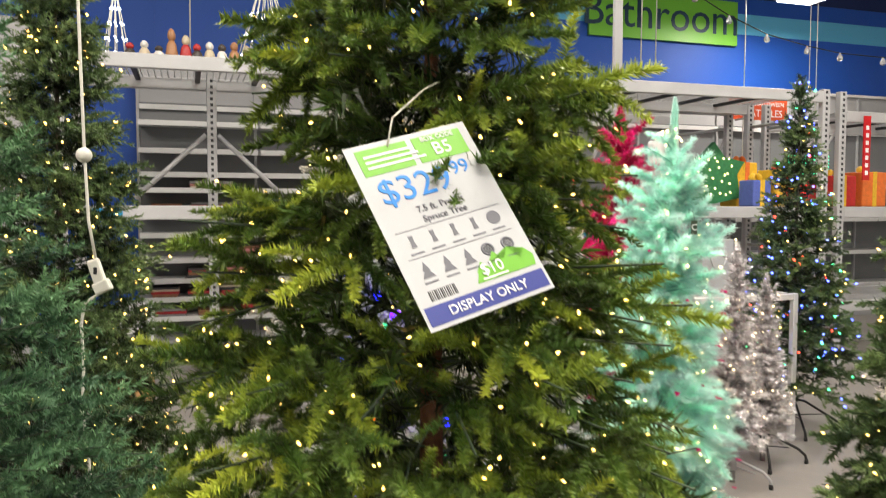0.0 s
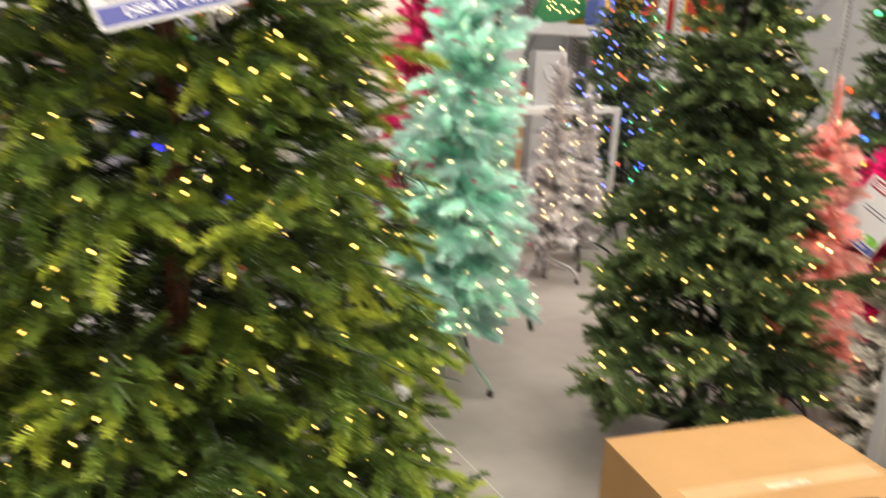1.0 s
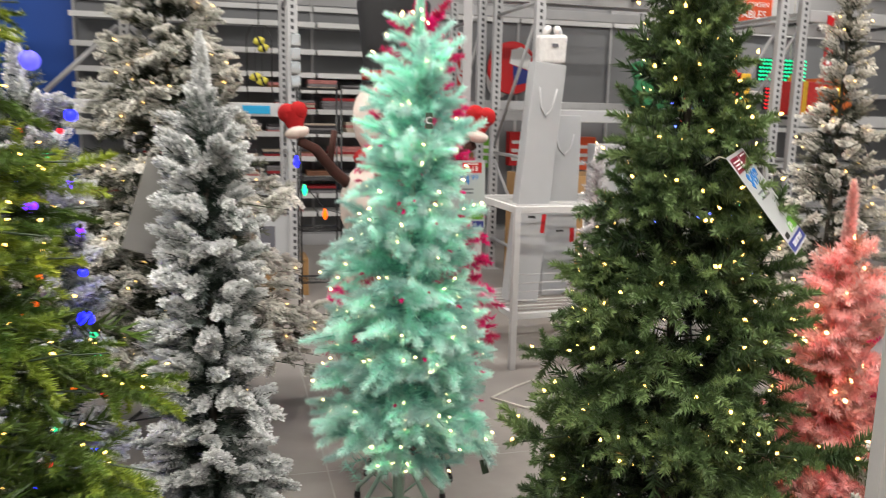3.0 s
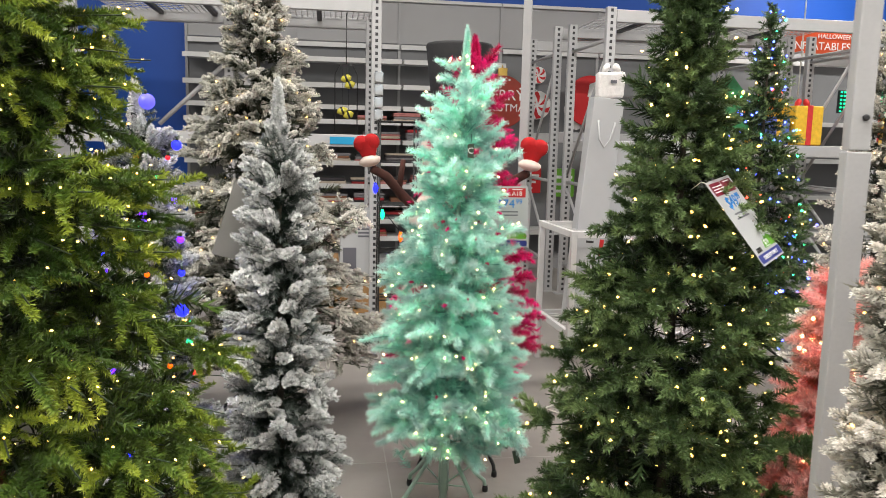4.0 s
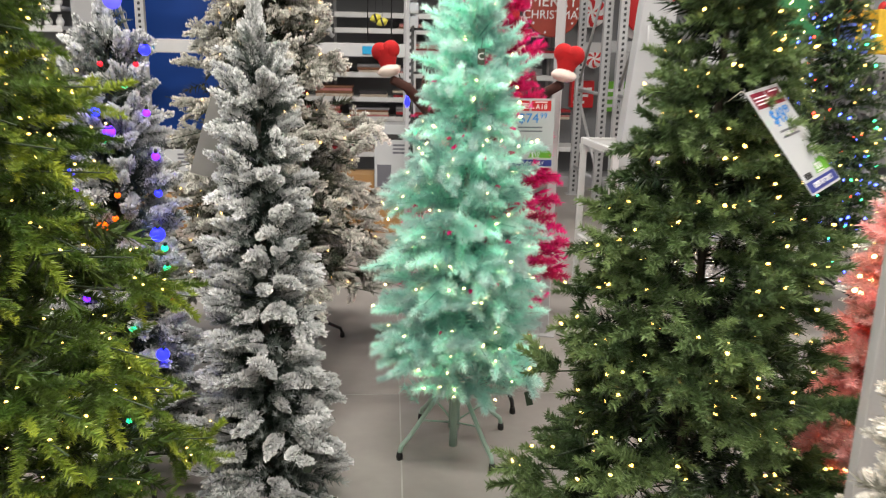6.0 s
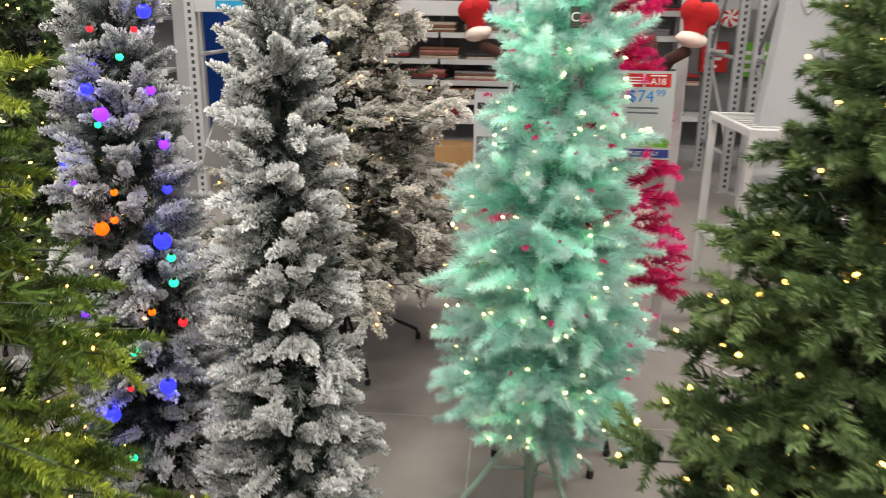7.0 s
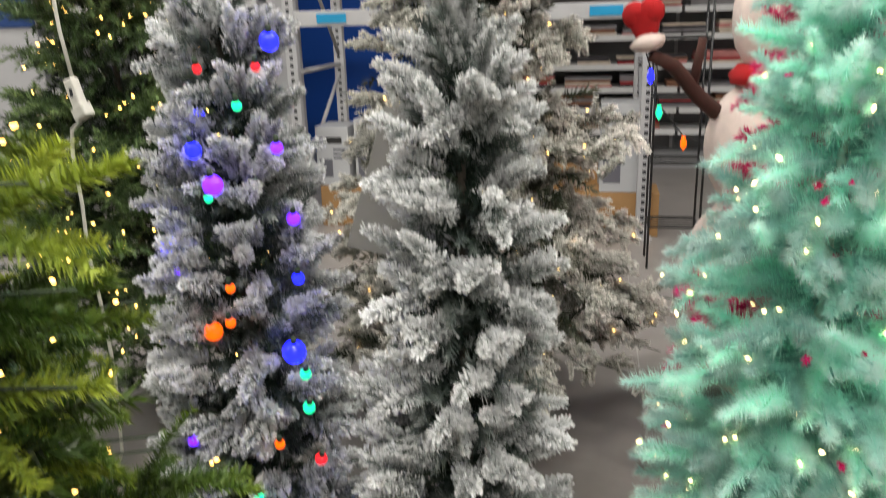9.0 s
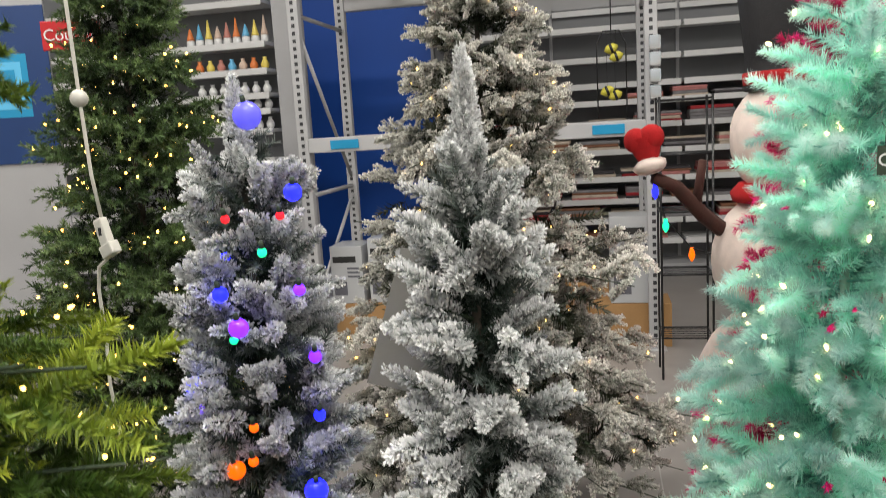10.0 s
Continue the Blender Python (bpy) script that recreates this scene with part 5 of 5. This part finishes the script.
def peppermint(m, r):
    t = thing("peppermint_decor", m, "red and white peppermint wheel decor on a stick", "decoration", "peppermint decor")
    part("disc", disc(r, 0.03), WHITE_GLOSS, t)
    for k in range(6):
        a = 6.2832 * k / 6
        pts = [(0.12 * r * math.cos(a), 0.12 * r * math.sin(a))]
        pts += [(r * 0.95 * s * math.cos(a + 0.5 * s * s), r * 0.95 * s * math.sin(a + 0.5 * s * s)) for s in (0.4, 0.7, 1.0)]
        pts += [(r * 0.95 * s * math.cos(a + 0.45 + 0.5 * s * s), r * 0.95 * s * math.sin(a + 0.45 + 0.5 * s * s)) for s in (1.0, 0.7, 0.4)]
        part("stripe", shifted(prism(pts, 0.003), Matrix.Translation((0, -0.004, 0))), INK["red"], t)
    part("stick", tube([(0, 0.035, -r * 1.0), (0, 0.035, r * 1.0), (0, 0.1, r * 1.1)], 0.008, 6), WHITE_GLOSS, t)


for u, z, r in ((2.1, 2.27, 0.1), (2.1, 1.92, 0.17), (2.16, 1.42, 0.11)):
    peppermint(HALL @ pose(u, 2.72, z), r)
t = thing("snowman_cutout", HALL @ pose(2.6, 2.72, 1.9), "flat painted snowman panel with a red cap", "decoration")
part("body", prism([(0.16 * math.cos(a) * (1.0 if math.sin(a) < 0 else 0.8), 0.26 * math.sin(a)) for a in (6.2832 * k / 20 for k in range(20))], 0.02), WHITE_GLOSS, t)
part("scarf", shifted(box(-0.15, 0, -0.02, 0.15, 0.006, 0.04, 0.002), Matrix.Translation((0, -0.008, 0.02))), INK["red"], t)
part("cap", shifted(prism([(-0.13, 0), (0.13, 0), (0.06, 0.13), (-0.08, 0.12)], 0.02), Matrix.Translation((0, 0.001, 0.2))), INK["red"], t)
part("bracket", tube([(0, 0.02, 0), (0, 0.13, 0)], 0.01, 6), DARK_STEEL, t)
t = thing("globe_decor", HALL @ pose(2.72, 2.6, 1.98), "large round red decor with a white and blue figure panel", "decoration")
part("disc", disc(0.3, 0.04), INK["red"], t)
part("white_patch", shifted(prism([(-0.04, 0.05), (0.2, -0.02), (0.22, 0.14), (0.1, 0.24), (-0.02, 0.2)], 0.006), Matrix.Translation((0, -0.008, 0))), WHITE_GLOSS, t)
part("blue_patch", shifted(prism([(0.02, -0.2), (0.18, -0.16), (0.2, -0.03), (0.0, 0.03)], 0.006), Matrix.Translation((0, -0.008, 0))), INK["navy"], t)
part("bracket", tube([(0, 0.03, 0), (0, 0.25, 0)], 0.012, 6), DARK_STEEL, t)
for k, (u, z, w, h, ink) in enumerate(((2.05, 1.02, 0.26, 0.3, "red"), (2.45, 1.0, 0.3, 0.34, "green"), (2.9, 1.05, 0.3, 0.4, "red"), (3.3, 1.0, 0.3, 0.34, "teal"), (3.7, 1.0, 0.34, 0.4, "orange"))):
    t = thing("decor_panel", HALL @ pose(u, 2.7, z), "boxed holiday decor hung on the wall shelving", "decoration", "wall decor")
    part("face", box(-w / 2, 0, -h / 2, w / 2, 0.12, h / 2, 0.006), INK[ink], t)
    for j in range(3):
        part("print_bar", box(-w * 0.4, -0.002, -h * 0.35 + h * 0.25 * j, w * (0.1 + 0.15 * j), -0.0003, -h * 0.25 + h * 0.25 * j), WHITE_GLOSS, t)

# ---- stock on the wall shelves: folded mats and bags ----
rng = random.Random(11)
CLOTH = [surface("cloth_%s" % n, c, 0.85, vary=0.25, size=14, bump=0.3) for n, c in (("red", (0.3, 0.02, 0.025, 1)), ("brown", (0.2, 0.09, 0.05, 1)), ("cream", (0.5, 0.42, 0.34, 1)), ("grey", (0.2, 0.19, 0.2, 1)), ("dark", (0.04, 0.035, 0.04, 1)), ("rose", (0.45, 0.18, 0.17, 1)))]
for z, _ in SHELF_Z[:7]:
    u = -1.85
    while u < 1.5:
        w = rng.uniform(0.28, 0.5)
        if rng.random() < (0.85 if z < 1.5 else 0.6):
            t = thing("mat_stack", HALL @ pose(u + w / 2, 2.6, z), "stack of folded patterned mats on a white shelf", "mats", "folded mats")
            zz = 0.0
            for k in range(rng.choice((2, 3, 4))):
                hh = rng.uniform(0.018, 0.032)
                part("mat", box(-w * 0.46 + rng.uniform(0, 0.02), -0.14 + rng.uniform(0, 0.02), zz, w * 0.46 - rng.uniform(0, 0.02), 0.16, zz + hh, 0.007), rng.choice(CLOTH), t)
                zz += hh + 0.0005
        u += w + rng.uniform(0.01, 0.06)

# ---- cartons under the rack ----
for u, v, w, h, z in ((-2.12, 0.3, 0.24, 0.42, 0.3), (-1.84, 0.32, 0.24, 0.47, 0.3), (-0.12, 0.2, 0.28, 0.58, 0.3), (-1.98, 0.3, 0.5, 0.298, 0.0), (-0.12, 0.2, 0.5, 0.298, 0.0), (-0.42, 0.45, 0.3, 0.44, 0.0)):
    t = thing("carton", HALL @ pose(u, v, z + 0.001), "white printed carton standing under the rack", "box", "cartons")
    part("body", box(-w / 2, -0.15, 0, w / 2, 0.15, h - 0.002, 0.003), CARD_WHITE if z else CARDBOARD, t)
    if z:
        part("dark_band", box(-w * 0.42, -0.1515, h - 0.12, w * 0.3, -0.1502, h - 0.075), INK["black"], t)
        for k in range(3):
            part("print_bar", box(w * 0.02, -0.1515, h - 0.17 - 0.03 * k, w * 0.4, -0.1502, h - 0.155 - 0.03 * k), INK["grey"], t)
        part("picture", box(-w * 0.42, -0.1515, 0.06, -w * 0.02, -0.1502, h * 0.45), INK["grey"], t)
for u, z in ((2.15, 0.0), (2.6, 0.0), (3.1, 0.0)):
    t = thing("carton", HALL @ pose(u, 0.3, z), "plain brown carton on the floor under the rack", "box", "cartons")
    part("body", box(-0.2, -0.25, 0, 0.2, 0.25, 0.95 - 0.2 * (u > 3), 0.004), CARDBOARD, t)
    part("print", box(-0.12, -0.2515, 0.5, 0.02, -0.2502, 0.66), INK["white"], t)

# ---- black wire stand with coloured lamps beside the rack ----
t = thing("wire_stand", HALL @ pose(0.16, -0.5, 0), "black wire display stand with three shelves", "stand")
for x in (-0.14, 0.14):
    for y in (-0.12, 0.12):
        part("upright", tube([(x, y, 0), (x, y, 1.62)], 0.007, 6), BLACK_PLASTIC, t)
for z in (0.25, 0.62, 0.98, 1.3, 1.6):
    part("rim", tube([(-0.14, -0.12, z), (0.14, -0.12, z), (0.14, 0.12, z), (-0.14, 0.12, z), (-0.14, -0.12, z)], 0.006, 6), BLACK_PLASTIC, t)
    for k in range(4):
        part("wire", tube([(-0.14, -0.07 + 0.05 * k, z), (0.14, -0.07 + 0.05 * k, z)], 0.003, 5), BLACK_PLASTIC, t)
t = thing("lamp_string", HALL @ pose(-0.02, -0.68, 0), "string of large coloured lamps hung from the mitten", "string lamps")
part("cable", tube([(-0.06, -0.3, 1.3), (0.0, -0.1, 1.15), (0.06, 0, 0.95), (0.2, 0.02, 0.78), (0.34, -0.1, 0.75)], 0.004, 6), BLACK_PLASTIC, t)
for x, y, z, k in ((0.0, -0.1, 1.12, "blue"), (0.06, 0.0, 0.92, "green"), (0.2, 0.02, 0.75, "orange")):
    part("lamp", lathe([(0.004, -0.045), (0.016, -0.025), (0.019, -0.005), (0.011, 0.018), (0.011, 0.032)], 12, at=(x, y, z)), GLOBES[k], t)
# garland ornaments on the rack's upright
for k in range(4):
    t = thing("clear_ornament", HALL @ pose(0.04, -0.06, 1.62 + 0.1 * k), "clear packaged ornament hung on the rack upright", "ornament", "packaged ornaments")
    part("pack", box(-0.035, -0.02, 0, 0.035, 0.026, 0.085, 0.008), GLASS, t)
    part("card", box(-0.03, -0.004, 0.03, 0.03, 0.002, 0.08), surface("pale_blue_card_%d" % k, (0.45, 0.6, 0.72, 1), 0.5, bump=0), t)

# ---- shelf bay ornaments ----
CONES = [surface("painted_cone_%d" % k, c, 0.5, vary=0.1, bump=0.1) for k, c in enumerate(((0.7, 0.2, 0.05, 1), (0.12, 0.4, 0.65, 1), (0.75, 0.6, 0.12, 1), (0.6, 0.45, 0.36, 1), (0.5, 0.2, 0.16, 1)))]
for k in range(9):
    t = thing("gnome_figurine", HALL @ pose(-3.72 + 0.085 * k, 1.2, 2.32), "small figurine with a pointed painted cap on a shelf", "figurine", "figurines")
    part("body", lathe([(0.03, 0), (0.036, 0.02), (0.034, 0.05), (0.024, 0.07)], 12), WHITE_GLOSS, t)
    part("cap", lathe([(0.034, 0.06), (0.03, 0.075), (0.018, 0.12), (0.004, 0.16 + 0.03 * (k % 3))], 12), CONES[k % 5], t)
for z in (1.9, 1.77, 1.6, 2.1):
    for k in range(7):
        t = thing("ornament_jar", HALL @ pose(-3.66 + 0.1 * k, 1.2, z), "small pale ceramic ornament on a shelf", "ornament", "ceramic ornaments")
        part("jar", lathe([(0.02, 0), (0.033, 0.02), (0.036, 0.045), (0.022, 0.07), (0.014, 0.08), (0.02, 0.1)], 12), WHITE_GLOSS if z != 2.1 else CONES[(k * 2) % 5], t)

# ---- decor on top of the rack ----
FIG = [surface("figurine_paint_%d" % k, c, 0.5, vary=0.2, bump=0.2) for k, c in enumerate(((0.05, 0.04, 0.035, 1), (0.35, 0.17, 0.08, 1), (0.5, 0.42, 0.3, 1), (0.4, 0.03, 0.03, 1), (0.62, 0.6, 0.56, 1)))]
for k, u in enumerate((-1.85, -1.75, -1.65, -1.56, -1.46, -1.38, -1.29, -1.2, -1.11, -1.02)):
    t = thing("figurine", HALL @ pose(u, 0.25, 2.573), "small painted holiday figurine on the rack deck", "figurine", "figurines")
    h = (0.12, 0.14, 0.11, 0.24, 0.2, 0.14, 0.16, 0.15, 0.17, 0.15)[k]
    part("body", lathe([(0.035, 0), (0.045, h * 0.2), (0.034, h * 0.5), (0.02, h * 0.62)], 12), FIG[(k * 2) % 5], t)
    part("top", lathe([(0.012, h * 0.6), (0.028, h * 0.7), (0.03, h * 0.82), (0.018, h * 0.95), (0.004, h)], 12), FIG[(k + 3) % 5], t)


def wire_cone(u, v, z, r, h, n, down):
    t = thing("wire_light_tree", HALL @ pose(u, v, z), "white wire cone tree with small cool lights", "light decoration", "wire light trees")
    pts = []
    for k in range(n):
        a = 6.2832 * k / n
        p, q = Vector((r * math.cos(a), r * math.sin(a), 0)), Vector((0.01 * math.cos(a), 0.01 * math.sin(a), h))
        part("strand", tube([p, q], 0.004, 5), WHITE_CORD, t)
        pts += [p.lerp(q, s) for s in (0.08, 0.3, 0.52, 0.74, 0.9)]
    part("ring", tube([(r * math.cos(6.2832 * k / 16), r * math.sin(6.2832 * k / 16), 0.006) for k in range(17)], 0.005, 5), WHITE_CORD, t)
    me = bulbs_mesh("light_string", np.array([list(p) for p in pts]), np.tile([[0.0, -0.5, 0.8]], (len(pts), 1)), 0.009, 0.02)
    me.materials.append(COOL)
    ob = tagged(new("light_string", me), kind="stuff")
    ob.parent = t


COOL = glow("cool_white_lamp", (0.85, 0.93, 1.0, 1), 5.0)
wire_cone(-0.86, 0.3, 2.573, 0.24, 0.75, 14, False)
wire_cone(-1.95, 0.35, 2.573, 0.1, 0.5, 8, False)

# ---- light-up decor on the second rack ----
LEAF = surface("green_tinsel_board", (0.02, 0.16, 0.06, 1), 0.5, vary=0.4, size=40, fine=200, bump=0.8)
t = thing("light_up_board", HALL @ pose(3.22, 0.2, 1.503), "green tinsel tree board with tiny lights on the rack", "light decoration")
part("board", prism([(-0.3, 0.05), (-0.12, 0.0), (0.3, 0.08), (0.26, 0.3), (0.34, 0.42), (0.12, 0.46), (0.0, 0.6), (-0.14, 0.46), (-0.28, 0.4), (-0.22, 0.24)], 0.05), LEAF, t)
pts = np.array([[0.22 * math.sin(3.1 * k), -0.004, 0.28 + 0.17 * math.cos(2.3 * k)] for k in range(26)])
me = bulbs_mesh("light_string", pts, np.tile([[0.0, -1.0, 0.0]], (26, 1)), 0.008, 0.016)
me.materials.append(WARM_SOFT)
ob = tagged(new("light_string", me), kind="stuff")
ob.parent = t
GIFT = {"yellow": surface("yellow_gift_mesh", (0.7, 0.42, 0.03, 1), 0.6, vary=0.2, size=30, bump=0.5), "orange": surface("orange_gift_mesh", (0.7, 0.16, 0.03, 1), 0.6, vary=0.2, size=30, bump=0.5), "blue": surface("blue_gift_mesh", (0.08, 0.12, 0.4, 1), 0.6, vary=0.2, size=30, bump=0.5), "red": surface("red_gift_mesh", (0.55, 0.03, 0.03, 1), 0.6, vary=0.2, size=30, bump=0.5)}
for u, v, w, h, c, c2 in ((3.52, 0.0, 0.2, 0.24, "blue", "yellow"), (3.78, 0.0, 0.26, 0.34, "yellow", "red"), (4.0, 0.3, 0.22, 0.24, "orange", "yellow"), (3.62, 0.35, 0.24, 0.42, "yellow", "orange"), (4.62, 0.2, 0.3, 0.3, "red", "yellow"), (5.0, 0.2, 0.3, 0.34, "orange", "yellow")):
    t = thing("light_up_gift", HALL @ pose(u, v, 1.503), "mesh-covered light-up gift box with a ribbon on the rack", "light decoration", "light-up gifts")
    part("box", box(-w / 2, -w / 2, 0, w / 2, w / 2, h, 0.012), GIFT[c], t)
    part("ribbon", box(-0.025, -w / 2 - 0.004, 0, 0.025, w / 2 + 0.004, h + 0.004, 0.002), GIFT[c2], t)
    for s in (-1, 1):
        part("bow", shifted(lathe([(0.01, -0.02), (0.035, -0.01), (0.04, 0.0), (0.035, 0.01), (0.01, 0.02)], 12), Matrix.Translation((s * 0.04, 0, h + 0.03)) @ Matrix.Rotation(radians(70 * s), 4, "Y")), GIFT[c2], t)
# strips of green and red rope light
for u, z, mat, k in ((5.3, 1.98, "green", 0), (5.4, 1.68, "red", 1)):
    t = thing("rope_light_board", HALL @ pose(u, 1.25, z), "panel of close-set coloured rope lights", "light decoration", "light panels")
    part("backing", box(-0.3, 0, -0.12, 0.3, 0.03, 0.12, 0.005), DARK_STEEL, t)
    part("hanger", tube([(0, 0.015, 0.1), (0, 0.015, 5.79 - z)], 0.006, 6), WHITE_CORD, t)
    pts = np.array([[-0.28 + 0.04 * i, -0.004, -0.1 + 0.04 * j] for i in range(15) for j in range(6)])
    me = bulbs_mesh("light_string", pts, np.tile([[0.0, -1.0, 0.0]], (len(pts), 1)), 0.012, 0.02)
    me.materials.append(GLOBES[mat])
    ob = tagged(new("light_string", me), kind="stuff")
    ob.parent = t
t = thing("hanging_sign", pose(-2.3, 4.2, 0), "red coupon sign on a thin pole", "sign")
part("board", shifted(box(-0.15, 0, -0.075, 0.15, 0.012, 0.075, 0.004), Matrix.Translation((0, 0, 2.12)) @ Matrix.Rotation(radians(35), 4, "Z")), INK["red"], t)
part("lettering", shifted(writing("Coupon", 0.085, 0.001), Matrix.Translation((0, 0, 2.12)) @ Matrix.Rotation(radians(35), 4, "Z") @ Matrix.Translation((0, -0.003, 0))), INK["white"], t)
part("pole", tube([(0, 0.02, 0), (0, 0.02, 2.1)], 0.012, 8), RACK_GREY, t)
t = thing("blue_poster", pose(-3.5, 4.57, 0, 0, 0, 35), "blue printed banner with pale blue squares on a stand", "poster")
part("panel", box(-0.3, -0.012, 1.45, 0.3, 0.0, 2.45, 0.003), surface("blue_banner", srgb(16, 52, 104), 0.45, vary=0.08, bump=0), t)
for s in (0.2, 0.15, 0.1):
    part("square", box(-s * 0.8, -0.0135 - (0.2 - s) * 0.03, 1.95 - s, s * 0.8, -0.0125, 1.95 + s), INK["teal"] if s != 0.15 else CYAN_PAINT, t)
part("board", box(-0.4, 0.001, 0.03, 0.3, 0.025, 2.7, 0.003), PANEL_PALE, t)
part("foot", box(-0.5, -0.15, 0, 0.5, 0.15, 0.03, 0.005), DARK_STEEL, t)

# black wire frame with bee ornaments hung in the rack bay
t = thing("bee_hanger", HALL @ pose(-0.22, 0.02, 0), "black wire hanger with yellow and black bee ornaments", "ornament")
part("hook", tube([(0, -0.02, 2.46), (0, 0.0, 2.2), (0, 0.0, 2.06)], 0.004, 6), BLACK_PLASTIC, t)
part("wire_frame", tube([(-0.09, 0, 1.52), (-0.09, 0, 1.98), (-0.05, 0, 2.06), (0.05, 0, 2.06), (0.09, 0, 1.98), (0.09, 0, 1.52)], 0.0045, 6), BLACK_PLASTIC, t)
BEE = surface("bee_yellow", (0.5, 0.45, 0.05, 1), 0.5, vary=0.2, bump=0.1)
for x, z in ((0.0, 1.95), (0.03, 1.9), (-0.03, 1.69), (0.02, 1.66)):
    bee = part("bee", shifted(lathe([(0.004, -0.045), (0.026, -0.025), (0.032, 0.0), (0.026, 0.025), (0.004, 0.045)], 14), Matrix.Translation((x, 0, z)) @ Matrix.Rotation(radians(70), 4, "Y")), BEE, t)
    part("stripe", shifted(lathe([(0.0325, -0.008), (0.0335, 0.0), (0.0325, 0.008)], 14), Matrix.Translation((x, 0, z)) @ Matrix.Rotation(radians(70), 4, "Y")), BLACK_PLASTIC, bee)
    part("thread", tube([(x, 0, z + 0.03), (x, 0, 2.06)], 0.0012, 5), BLACK_PLASTIC, t)
